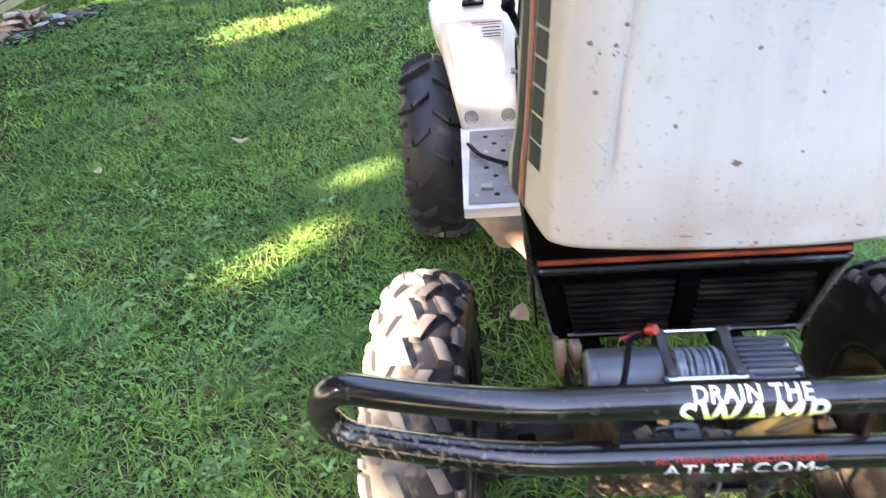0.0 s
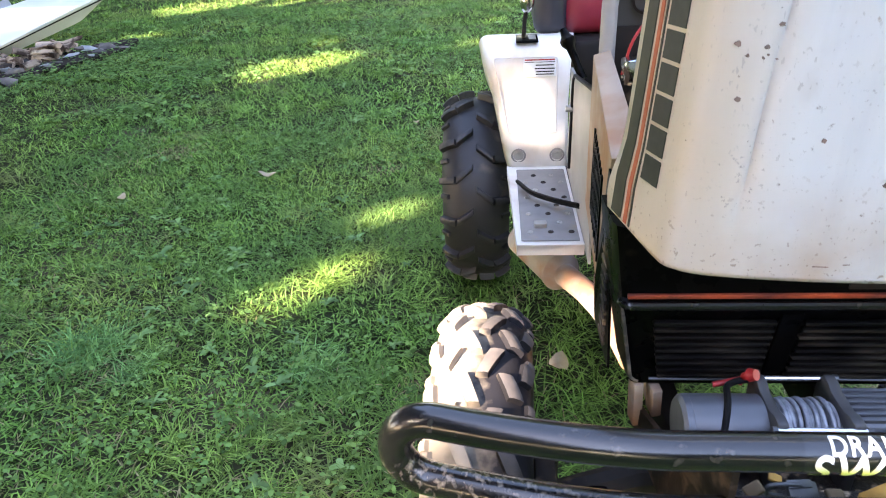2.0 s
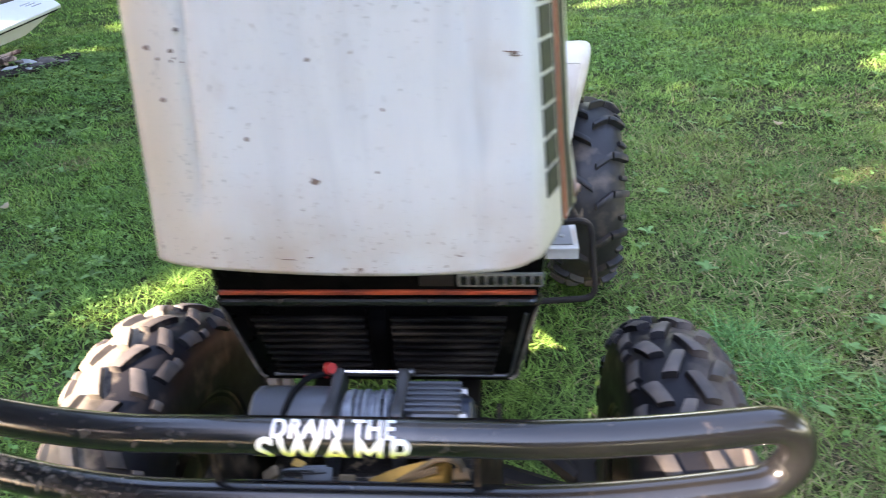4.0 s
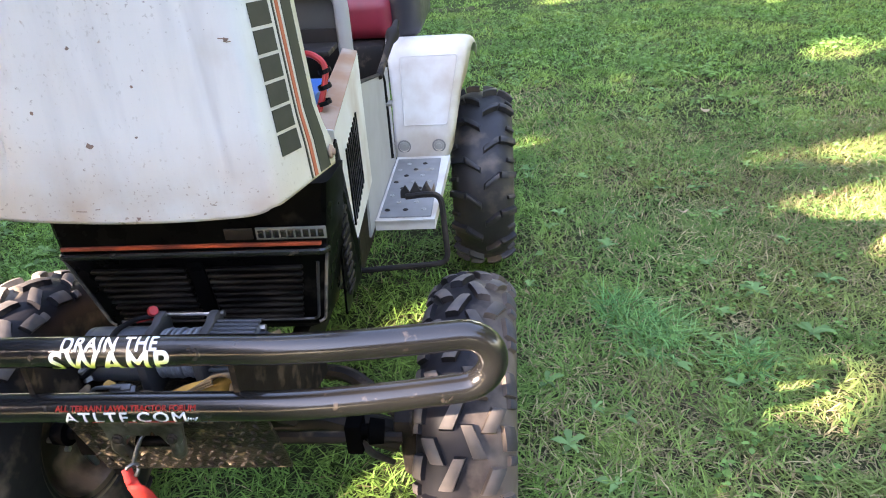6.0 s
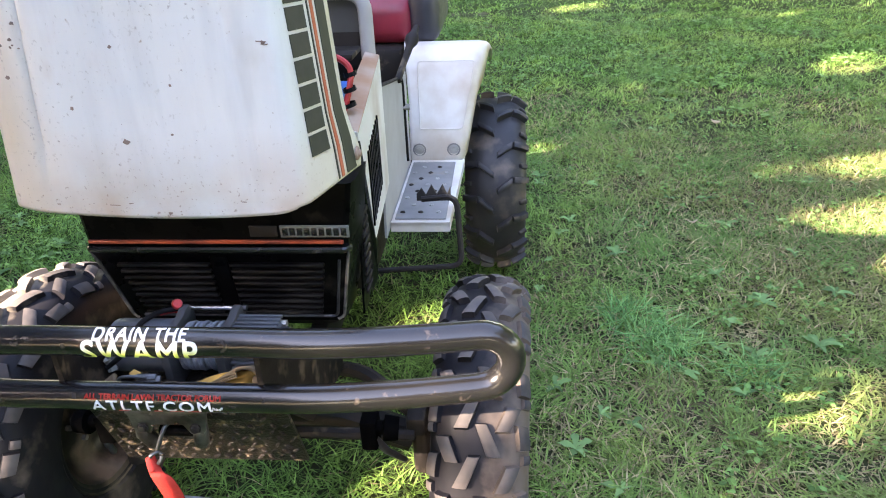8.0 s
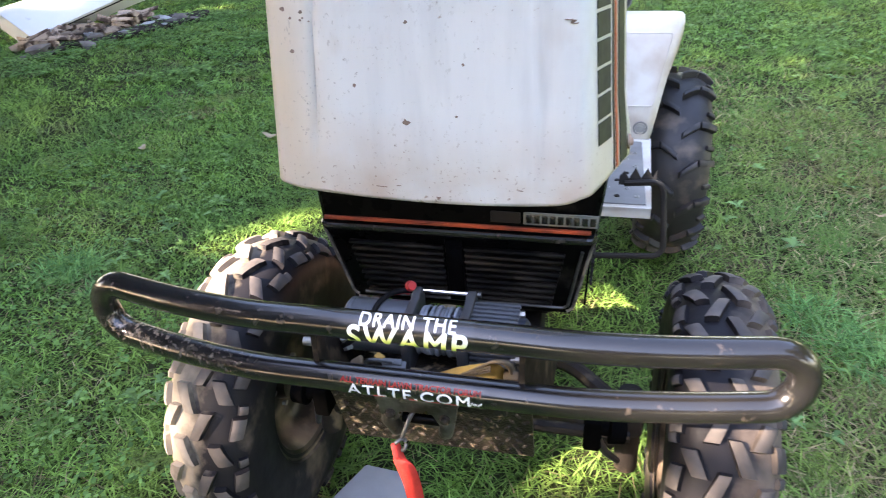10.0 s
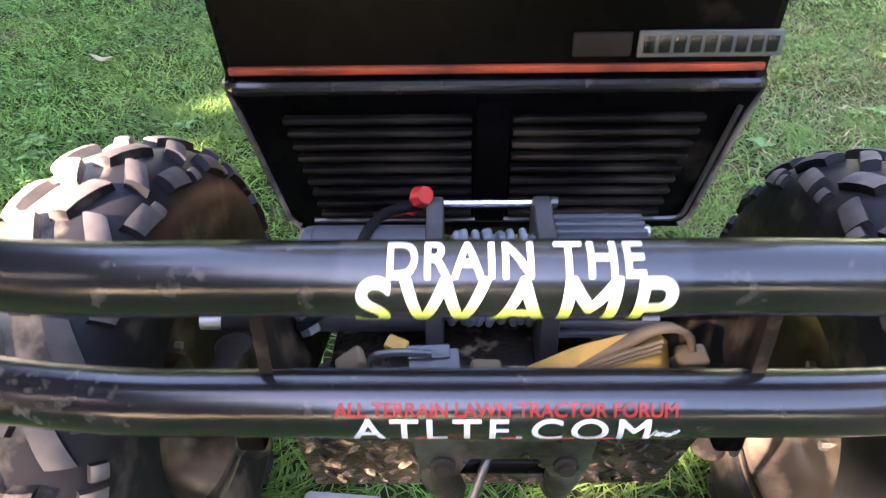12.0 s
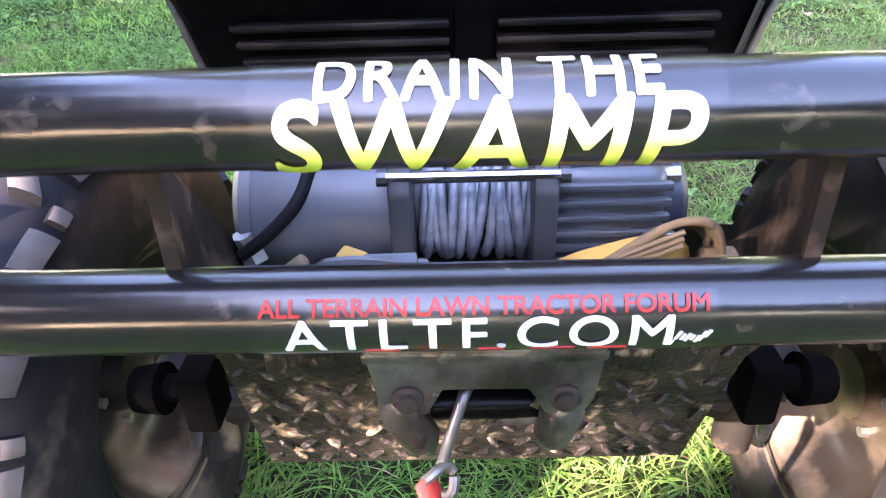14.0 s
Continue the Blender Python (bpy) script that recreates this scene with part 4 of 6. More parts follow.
    # exhaust on one flank: wide sleeve and rusty thinner pipe
    bm = bm_new()
    sweep(bm, [(-0.335, 1.06, 0.43), (-0.29, 0.96, 0.436), (-0.258, 0.885, 0.442), (-0.25, 0.868, 0.444), (-0.246, 0.858, 0.444), (-0.242, 0.85, 0.445), (-0.238, 0.842, 0.446), (-0.2, 0.755, 0.455), (-0.178, 0.66, 0.475), (-0.168, 0.5, 0.53), (-0.16, 0.38, 0.55)],
          [0.044, 0.046, 0.047, 0.051, 0.051, 0.044, 0.029, 0.0275, 0.027, 0.027, 0.026], 20)
    part("exhaust_pipe", bm, rust, tractor, "rust and ash coloured exhaust pipe")


build_body()


def build_rear():
    for s in (-1, 1):
        # fender: steep front, rounded brow, falling top, outer flange
        prof = [(1.25, 0.564, 0.2, 0.376), (1.267, 0.648, 0.2, 0.392), (1.29, 0.748, 0.2, 0.411), (1.31, 0.836, 0.195, 0.43), (1.33, 0.88, 0.19, 0.44), (1.365, 0.904, 0.185, 0.446), (1.42, 0.904, 0.18, 0.45),
                (1.6, 0.868, 0.16, 0.454), (1.85, 0.803, 0.15, 0.454), (1.98, 0.743, 0.15, 0.449)]
        bm = bm_new()
        rows = []
        for y, z, x0, x1 in prof:
            xs = [x0, x0 + 0.01] + list(np.linspace(x0 + 0.02, x1 - 0.03, 6)) + [x1 - 0.014, x1 - 0.004]
            ys = [0] * 8 + [0.004, 0.014]
            rows.append([bm.verts.new((s * x, y + dy, z - dy * (0.9 if y > 1.3 else 0.2))) for x, dy in zip(xs, ys)] + [bm.verts.new((s * (x1 + 0.004), y + 0.07 + max(0, 1.3 - y) * 0.2, z - (0.04 if y > 1.3 else 0.0)))])
        for a, b in zip(rows, rows[1:]):
            for i in range(len(a) - 1):
                f = (a[i], a[i + 1], b[i + 1], b[i])
                bm.faces.new(f if s > 0 else f[::-1])
        f = part("fender", bm, fender_paint, tractor, "white steel rear fender, scuffed, with two bolt heads", 45)
        so = f.modifiers.new("thick", "SOLIDIFY")
        so.thickness, so.offset = 0.004, -1
        # pressed panel outline
        bm = bm_new()
        ins = [(1.267, 0.662, 0.235, 0.37), (1.308, 0.866, 0.232, 0.41)]
        (ya, za, xa, xb), (yc, zc, xc, xd) = ins
        sweep(bm, rounded([(s * xa, ya - 0.001, za), (s * xb, ya - 0.001, za), (s * xd, yc - 0.001, zc), (s * xc, yc - 0.001, zc), (s * xa, ya - 0.001, za)], 0.012), 0.0022, 6)
        part("pressed_edge", bm, fender_paint, f)
        for x in (0.23, 0.34):
            bm = bm_new()
            lathe(bm, [(0.0, 0.016), (0.002, 0.0155), (0.003, 0.012), (0.003, 0.009), (0.007, 0.0085), (0.008, 0.0)], 18)
            bmesh.ops.rotate(bm, verts=bm.verts[:], cent=(0, 0, 0), matrix=Matrix.Rotation(radians(-90), 3, "Z"))
            bmesh.ops.translate(bm, verts=bm.verts[:], vec=(s * x, 1.2565, 0.597))
            part("bolt_head", bm, zinc, f)
            # added grey ring that paints the shading of the bolt's recess
            bm = bm_new()
            lathe(bm, [(0.0, 0.0165), (0.002, 0.0175), (0.002, 0.0205), (0.0, 0.0215)], 20)
            bmesh.ops.rotate(bm, verts=bm.verts[:], cent=(0, 0, 0), matrix=Matrix.Rotation(radians(-90), 3, "Z"))
            bmesh.ops.translate(bm, verts=bm.verts[:], vec=(s * x, 1.255, 0.597))
            part("bolt_ring", bm, tread_grey, f)
        # foot rest: white tray, grey mat, studs
        bm = bm_new()
        x0, x1 = 0.205, 0.358
        plate(bm, [(s * x0, 0.758, 0.566), (s * x1, 0.758, 0.566), (s * (x1 + 0.016), 1.25, 0.556), (s * x0, 1.25, 0.556)], (0, 0, 0.008))
        plate(bm, [(s * x0, 0.758, 0.577), (s * x1, 0.758, 0.577), (s * x1, 0.758, 0.55), (s * x0, 0.758, 0.55)], (0, 0.005, 0))
        plate(bm, [(s * x1, 0.758, 0.577), (s * (x1 + 0.016), 1.25, 0.567), (s * (x1 + 0.016), 1.25, 0.54), (s * x1, 0.758, 0.55)], (-s * 0.005, 0, 0))
        t = part("foot_rest", bm, fender_paint, tractor, "white foot rest tray with punched grey mat")
        bm = bm_new()
        box(bm, (s * 0.28, 1.0, 0.5712), (0.134, 0.44, 0.004), 0.0015, pose(0, 0, 0, -1.17))
        part("tread_mat", bm, tread_grey, t)
        rr = random.Random(3)
        for i in range(5):
            for j in range(8):
                if (i + j) % 2:
                    continue
                bm = bm_new()
                lathe(bm, [(0.0, 0.0075), (0.002, 0.0065), (0.0022, 0.004), (0.0005, 0.003), (0.0005, 0.0)], 8)
                bmesh.ops.rotate(bm, verts=bm.verts[:], cent=(0, 0, 0), matrix=Matrix.Rotation(radians(-90), 3, "Y"))
                bmesh.ops.translate(bm, verts=bm.verts[:], vec=(s * (0.229 + 0.024 * i), 0.82 + 0.05 * j, 0.5772 - 0.00102 * j))
                part("punched_stud", bm, zinc if rr.random() > 0.5 else dark_steel, t)
    # label, lever and slot on one fender
    bm = bm_new()
    box(bm, (-0.281, 1.3055, 0.838), (0.09, 0.002, 0.05), 0.0005, pose(0, 0, 0, -13))
    lab = part("warning_label", bm, white_film, tractor, "white warning label with red line and worn print")
    for dz, w, h, mt in ((0.02, 0.084, 0.0035, red_film), (0.014, 0.084, 0.0016, dark_steel), (0.006, 0.05, 0.003, dark_steel), (-0.003, 0.055, 0.003, dark_steel), (-0.011, 0.05, 0.003, dark_steel), (-0.018, 0.05, 0.0028, dark_steel)):
        bm = bm_new()
        box(bm, (-0.281 + (0.0 if w > 0.06 else 0.014), 1.3037 + dz * 0.23, 0.838 + dz), (w, 0.0014, h), 0, pose(0, 0, 0, -13))
        part("print_bar", bm, mt, lab)
    bm = bm_new()
    box(bm, (-0.315, 1.375, 0.902), (0.062, 0.085, 0.006), 0.002)
    slot = part("lever_slot", bm, black_plastic, tractor, "black lever slot plate")
    bm = bm_new()
    box(bm, (-0.3, 1.375, 0.9055), (0.02, 0.05, 0.003), 0.001)
    part("print_bar", bm, badge_silver, slot)
    bm = bm_new()
    sweep(bm, [(-0.325, 1.37, 0.895), (-0.322, 1.355, 0.955), (-0.318, 1.35, 0.985)], 0.006, 8)
    lev = part("shift_lever", bm, dark_steel, tractor)
    bm = bm_new()
    sweep(bm, [(-0.318, 1.35, 0.98), (-0.317, 1.349, 0.99), (-0.316, 1.348, 1.005), (-0.315, 1.347, 1.02), (-0.314, 1.346, 1.028)], [0.01, 0.017, 0.02, 0.017, 0.006], 14)
    part("knob", bm, chrome, lev, "chrome knob")
    # black lever beside the tunnel
    for s, a, b in ((-1, (-0.185, 1.1, 0.86), (-0.235, 1.16, 0.97)), (1, (0.205, 1.05, 0.87), (0.245, 1.22, 0.985))):
        bm = bm_new()
        a, b = Vector(a), Vector(b)
        sweep(bm, [a, a.lerp(b, 0.3), a.lerp(b, 0.62), a.lerp(b, 0.7), a.lerp(b, 0.78), a.lerp(b, 0.86), b], [0.01, 0.009, 0.011, 0.019, 0.02, 0.012, 0.008], 10)
        part("clutch_lever" if s < 0 else "brake_lever", bm, black_plastic if s < 0 else dark_steel, tractor)
    # seat
    def cushion(centre, size, bev):
        bm = bm_new()
        box(bm, (0, 0, 0), size, bev, None, 5)
        bmesh.ops.subdivide_edges(bm, edges=[e for e in bm.edges if e.calc_length() > 0.08], cuts=3, use_grid_fill=True)
        for v in bm.verts:
            v.co += Vector((0, 0, 0.008 * noise.noise(v.co * 18)))
            v.co += Vector(centre)
        return bm
    seat = part("seat", cushion((0.0, 1.66, 0.965), (0.43, 0.46, 0.15), 0.055), red_vinyl, tractor, "red and navy vinyl seat, creased")
    for s in (-1, 1):
        part("bolster", cushion((s * 0.243, 1.66, 0.975), (0.1, 0.47, 0.18), 0.048), navy_vinyl, seat, "navy bolster")
        part("back_bolster", cushion((s * 0.24, 1.9, 1.22), (0.1, 0.15, 0.42), 0.045), navy_vinyl, seat, "navy bolster")
    part("backrest", cushion((0.0, 1.91, 1.22), (0.42, 0.12, 0.42), 0.05), red_vinyl, seat)
    bm = bm_new()
    box(bm, (0, 1.62, 0.82), (0.36, 0.46, 0.14), 0.02)
    part("seat_pan", bm, dark_steel, tractor)
    # pedals
    bm = bm_new()
    sweep(bm, rounded([(0.15, 0.69, 0.47), (0.392, 0.69, 0.488), (0.378, 0.745, 0.655), (0.29, 0.75, 0.645)], 0.03), 0.0075, 8)
    ped = part("brake_pedal", bm, dark_steel, tractor, "bent rod brake pedal with toothed plate")
    bm = bm_new()
    teeth = [(0.285, 0.64), (0.285, 0.655), (0.297, 0.668), (0.308, 0.652), (0.322, 0.676), (0.336, 0.654), (0.35, 0.676), (0.362, 0.655), (0.37, 0.672), (0.372, 0.64)]
    plate(bm, [(x - 0.008, 0.752 + 0.4 * (z - 0.64), z) for x, z in teeth], (0, 0.006, 0.001))
    part("pedal_plate", bm, dark_steel, ped)
    bm = bm_new()
    sweep(bm, rounded([(-0.345, 1.08, 0.59), (-0.315, 1.0, 0.595), (-0.255, 0.94, 0.6), (-0.205, 0.9, 0.605)], 0.03), [0.012] * 16, 8, flat=0.5)
    part("foot_pedal", bm, black_rubber, tractor, "black strap-like foot pedal")
    bm = bm_new()
    box(bm, (-0.3, 0.85, 0.583), (0.03, 0.02, 0.012), 0.003)
    part("step_clip", bm, zinc, tractor)


build_rear()


# ---- bumper, winch, fairlead ----
def tube_path(z, y):
    pts = []
    end, mid = 0.512, -0.01
    for x in np.linspace(-end + 0.045, end - 0.045, 60):
        back = max(abs(x) - 0.2, 0) ** 1.6 * (0.28 if x > 0 else 0.36)
        lift = (-0.007 * max(x - 0.15, 0) / 0.35 - 0.003 * max(-x - 0.15, 0) / 0.35) if z > 0.75 else 0.0
        pts.append(Vector((x + mid, y + back, z + lift)))
    return pts


def build_bumper():
    up, lo = tube_path(TUBE_Z[0], TUBE_Y[0]), tube_path(TUBE_Z[1], TUBE_Y[1])
    def bend(a, b, s):
        mid, r = (a + b) / 2, (a.z - b.z) / 2
        return [Vector((mid.x + s * r * math.cos(t) * 1.02, mid.y + 0.16 * r * math.cos(t) + (a.y - b.y) / 2 * math.sin(t), mid.z + r * math.sin(t))) for t in np.linspace(math.pi / 2, -math.pi / 2, 14)]
    loop = up + bend(up[-1], lo[-1], 1)[1:-1] + lo[::-1] + bend(up[0], lo[0], -1)[::-1][1:-1]
    bm = bm_new()
    n, seg = len(loop), 28
    rings, side0 = [], None
    for i, p in enumerate(loop):
        d = (loop[(i + 1) % n] - loop[i - 1]).normalized()
        out = Vector((0, -1, 0)) - d * d.dot(Vector((0, -1, 0)))
        out.normalize()
        side = d.cross(out)
        rings.append([bm.verts.new(p + TUBE_R * (math.cos(a) * out + math.sin(a) * side)) for a in (2 * math.pi * k / seg for k in range(seg))])
    for i in range(n):
        a, b = rings[i], rings[(i + 1) % n]
        for k in range(seg):
            bm.faces.new((a[k], a[(k + 1) % seg], b[(k + 1) % seg], b[k]))
    bmesh.ops.recalc_face_normals(bm, faces=bm.faces[:])
    bumper = part("bumper", bm, tube_paint, tractor, "black bent-tube bumper with stickers, dust and painted sun on its lower bar", 60)
    # gusset plates behind, tying the bars to the frame
    for s in (-1, 1):
        bm = bm_new()
        xa, xb = s * 0.144, s * 0.17
        plate(bm, [(xa, -0.074, 0.80), (xa, -0.078, 0.69), (xb, 0.03, 0.56), (xb, 0.25, 0.50), (xb, 0.25, 0.56), (xb, 0.06, 0.66), (xb, -0.01, 0.745)], (s * 0.008, 0, 0))
        part("gusset", bm, gusset_steel, bumper, "dark welded gusset plate, mud on its edge")
    return bumper


bumper = build_bumper()


def wrapped_text(name, words, width, x0, low, high, tube, mat, parent, shear=0.0, bold=0.0, lift=0.0009, spacing=1.0):
    """Letters bent round a tube: from angle low to high, x0 to x0 + width."""
    cu = bpy.data.curves.new(name, "FONT")
    cu.body, cu.shear, cu.space_character = words, shear, spacing
    tmp = new("tmp", cu)
    me = bpy.data.meshes.new_from_object(tmp.evaluated_get(bpy.context.evaluated_depsgraph_get()))
    bpy.data.objects.remove(tmp)
    bm = bm_new()
    bm.from_mesh(me)
    bpy.data.meshes.remove(me)
    xs, ys = [v.co.x for v in bm.verts], [v.co.y for v in bm.verts]
    a, b, c, d = min(xs), max(xs), min(ys), max(ys)
    bmesh.ops.triangulate(bm, faces=bm.faces[:])
    for k in range(1, 12):
        y = c + (d - c) * k / 12
        bmesh.ops.bisect_plane(bm, geom=bm.verts[:] + bm.edges[:] + bm.faces[:], plane_co=(0, y, 0), plane_no=(0, 1, 0))
    # heavier strokes: the letters laid a few times, each a hair higher and aside
    flat = bpy.data.meshes.new("flat")
    bm.to_mesh(flat)
    bm.free()
    bm = bm_new()
    for k, (du, dv) in enumerate(((0, 0), (-1, 0), (1, 0), (0, -1), (0, 1), (-0.7, -0.7), (0.7, 0.7), (-0.7, 0.7), (0.7, -0.7))):
        start = len(bm.verts)
        bm.from_mesh(flat)
        bm.verts.ensure_lookup_table()
        r = TUBE_R + lift + 0.00006 * k
        for v in bm.verts[start:]:
            u, t = (v.co.x + du * bold - a) / (b - a), (v.co.y + dv * bold - c) / (d - c)
            ang = radians(low + (high - low) * t)
            v.co = Vector((x0 + u * width, TUBE_Y[tube] - r * math.cos(ang), TUBE_Z[tube] + r * math.sin(ang)))
    bpy.data.meshes.remove(flat)
    return part(name, bm, mat, parent, smooth=0)


def sticker_sheet(x0, x1, low, high, tube, mat, lift):
    bm = bm_new()
    r = TUBE_R + lift
    cols = [[bm.verts.new((x, TUBE_Y[tube] - r * math.cos(radians(a)), TUBE_Z[tube] + r * math.sin(radians(a)))) for x in (x0, x1)] for a in np.linspace(low, high, 18)]
    for p, q in zip(cols, cols[1:]):
        bm.faces.new((p[0], p[1], q[1], q[0]))
    return part("sticker", bm, mat, bumper)


up_st = sticker_sheet(-0.094, 0.088, -62, 100, 0, black_film, 0.0004)
wrapped_text("lettering", "DRAIN THE", 0.131, -0.0675, 37, 92, 0, white_film, up_st, 0.0, 0.028, spacing=1.12)
wrapped_text("lettering", "SWAMP", 0.165, -0.0855, -54, 36, 0, fading_film(), up_st, 0.12, 0.024, spacing=1.16)
lo_st = sticker_sheet(-0.109, 0.1, -48, 52, 1, black_film, 0.0004)
wrapped_text("lettering", "ALL TERRAIN LAWN TRACTOR FORUM", 0.2, -0.1045, 25, 46, 1, red_film, lo_st, 0.0, 0.03)
wrapped_text("lettering", "ATLTF.COM", 0.175, -0.0945, -24, 21, 1, white_film, lo_st, 0.0, 0.014, spacing=1.2)
bmq = bm_new()
rq = random.Random(2)
for kq in range(9):
    aq = radians(rq.uniform(-22, -5))
    box(bmq, (0.079 + 0.0022 * kq, TUBE_Y[1] - (TUBE_R + 0.0006) * math.cos(aq), TUBE_Z[1] + (TUBE_R + 0.0006) * math.sin(aq)), (0.0014, 0.0006, rq.uniform(0.003, 0.007)), 0, pose(0, 0, 0, 15, 20, 0))
part("scraped_print", bmq, white_film, lo_st)
for xq, wq in ((-0.05, 0.016), (0.0, 0.012), (0.028, 0.02), (0.053, 0.018)):
    bmq = bm_new()
    aq = radians(-33)
    box(bmq, (xq, TUBE_Y[1] - (TUBE_R + 0.0006) * math.cos(aq), TUBE_Z[1] + (TUBE_R + 0.0006) * math.sin(aq)), (wq, 0.0006, 0.0024), 0, pose(0, 0, 0, 33, 0, 0))
    part("worn_print", bmq, red_film, lo_st)


def twisted(bm, pts, r, lobes=6, turns=60.0):
    """A laid wire rope: its lobed section turns along the way."""
    pts = [Vector(p) for p in pts]
    seg, rings, up = 18, [], Vector((1, 0, 0))
    for i, p in enumerate(pts):
        d = (pts[min(i + 1, len(pts) - 1)] - pts[max(i - 1, 0)]).normalized()
        up = (up - d * up.dot(d)).normalized()
        side, ph = d.cross(up), turns * i / len(pts)
        rings.append([bm.verts.new(p + r * (0.86 + 0.18 * abs(math.cos(lobes * a / 2 + ph))) * (math.cos(a) * up + math.sin(a) * side)) for a in (2 * math.pi * k / seg for k in range(seg))])
    for a, c in zip(rings, rings[1:]):
        for k in range(seg):
            bm.faces.new((a[k], a[(k + 1) % seg], c[(k + 1) % seg], c[k]))
    return bm


def build_winch():
    cy, cz, r = 0.088, 0.668, 0.045
    bm = bm_new()
    lathe(bm, [(-0.163, 0.0), (-0.163, r * 0.86), (-0.158, r * 0.98), (-0.15, r), (-0.1495, r * 0.985), (-0.148, r), (-0.058, r), (-0.056, r * 0.9)], 48, (0, cy, cz))
    winch = part("winch", bm, winch_grey, tractor, "grey electric winch wound with steel cable")
    for x, w in ((-0.0505, 0.0145), (0.0405, 0.0155)):
        bm = bm_new()
        o = [(-0.058, -0.055), (-0.058, 0.034), (-0.048, 0.052), (-0.03, 0.052), (-0.018, 0.047), (0.018, 0.047), (0.03, 0.052), (0.048, 0.052), (0.058, 0.034), (0.058, -0.055)]
        plate(bm, [(x - w / 2, cy + a, cz + b) for a, b in o], (w, 0, 0))
        bevelled(bm, 0.003)
        part("drum_support", bm, winch_dark, winch, "dark cast drum support")
    bm = bm_new()
    lathe(bm, [(-0.043, 0.028), (0.033, 0.028)], 24, (0, cy, cz))
    part("drum", bm, winch_dark, winch)
    rr = random.Random(5)
    for layer, rad, n in ((0, 0.032, 13), (1, 0.0375, 12)):
        for k in range(n):
            bm = bm_new()
            x = -0.0375 + 0.0685 * (k + 0.5 * layer) / (n - 0.4) + rr.uniform(-0.0016, 0.0016)
            lean, dr = rr.uniform(-0.006, 0.006), rr.uniform(-0.001, 0.002)
            pts = [(x + lean * math.sin(a), cy + (rad + dr) * math.cos(a), cz + (rad + dr) * math.sin(a)) for a in np.linspace(0, 2 * math.pi, 72)]
            twisted(bm, pts, 0.0033, 5, 66.0)
            part("cable_wrap", bm, cable_steel, winch)
    # motor: rounded block with long fins
    bm = bm_new()
    box(bm, (0.086, cy, cz), (0.075, 2 * r - 0.014, 2 * r - 0.01), 0.014, None, 4)
    mot = part("motor", bm, winch_grey, winch, "finned grey winch motor")
    for k in range(6):
        for up in (False, True):
            bm = bm_new()
            d = -0.028 + 0.0112 * k
            at = (0.086, cy + d, cz + r - 0.004) if up else (0.086, cy - r + 0.006, cz + d)
            box(bm, at, (0.074, 0.0055, 0.006) if up else (0.074, 0.006, 0.0055), 0.0012)
            part("motor_fin", bm, winch_grey, mot)
    bm = bm_new()
    lathe(bm, [(0.122, r * 0.74), (0.134, r * 0.74), (0.139, r * 0.62), (0.141, 0.0)], 12, (0, cy, cz))
    part("end_cap", bm, blue_black, mot)
    for a in (50, 130, -20):
        bm = bm_new()
        y, z = cy - math.cos(radians(a)) * r * 0.86, cz + math.sin(radians(a)) * r * 0.86
        sweep(bm, [(0.116, y, z), (0.13, y, z)], 0.006, 6)
        part("cap_screw", bm, zinc, mot)
    for y, z in ((cy - 0.05, cz + 0.043), (cy + 0.05, cz + 0.043)):
        bm = bm_new()
        sweep(bm, [(-0.06, y, z), (0.05, y, z)], 0.0042, 10)
        rod = part("tie_rod", bm, chrome, winch, "bright tie rod")
        for e in (-0.064, 0.049):
            bm = bm_new()
            sweep(bm, [(e, y, z), (e + 0.006, y, z)], 0.0056, 10)
            part("bolt_head", bm, buckle_steel, rod)
    bm = bm_new()
    sweep(bm, rounded([(-0.072, cy + 0.05, cz + 0.034), (-0.068, cy + 0.048, cz + 0.05), (-0.058, cy + 0.036, cz + 0.06)], 0.012), [0.004] * 3 + [0.0055] * 4 + [0.0095, 0.0075], 12)
    sweep(bm, [(-0.105, cy + 0.056, cz + 0.026), (-0.068, cy + 0.056, cz + 0.036)], 0.0042, 10)
    part("clutch_lever", bm, red_rubber, winch, "red clutch lever")
    bm = bm_new()
    sweep(bm, rounded([(-0.06, cy + 0.05, cz + 0.042), (-0.094, cy + 0.04, cz + 0.042), (-0.106, cy - 0.01, cz + 0.051), (-0.117, cy - 0.042, cz + 0.022), (-0.14, cy - 0.05, cz + 0.002), (-0.158, cy - 0.048, cz - 0.012)], 0.018), 0.0046, 10)
    part("power_cable", bm, black_rubber, winch, "thick black power cable")
    bm = bm_new()
    sweep(bm, [(-0.154, cy - 0.042, cz - 0.01), (-0.157, cy - 0.044, cz + 0.002)], 0.007, 8)
    sweep(bm, [(-0.15, cy - 0.045, cz - 0.02), (-0.154, cy - 0.042, cz - 0.01)], 0.009, 6)
    part("terminal", bm, zinc, winch)
    # mounting shelf
    bm = bm_new()
    box(bm, (0, 0.09, 0.605), (0.28, 0.2, 0.012), 0.003)
    shelf = part("winch_shelf", bm, mud_steel, tractor, "muddy steel winch shelf")
    bm = bm_new()
    box(bm, (0, 0.09, 0.572), (0.25, 0.16, 0.044), 0.006)
    part("shelf_beam", bm, mud_steel, shelf)
    bm = bm_new()
    box(bm, (0, -0.03, 0.645), (0.25, 0.05, 0.03), 0.006)
    part("shelf_lip", bm, mud_steel, shelf)


blue_black = material("blue black plastic", (0.02, 0.028, 0.045), (0.03, 0.035, 0.05), 0.35, scale=20.0)
build_winch()


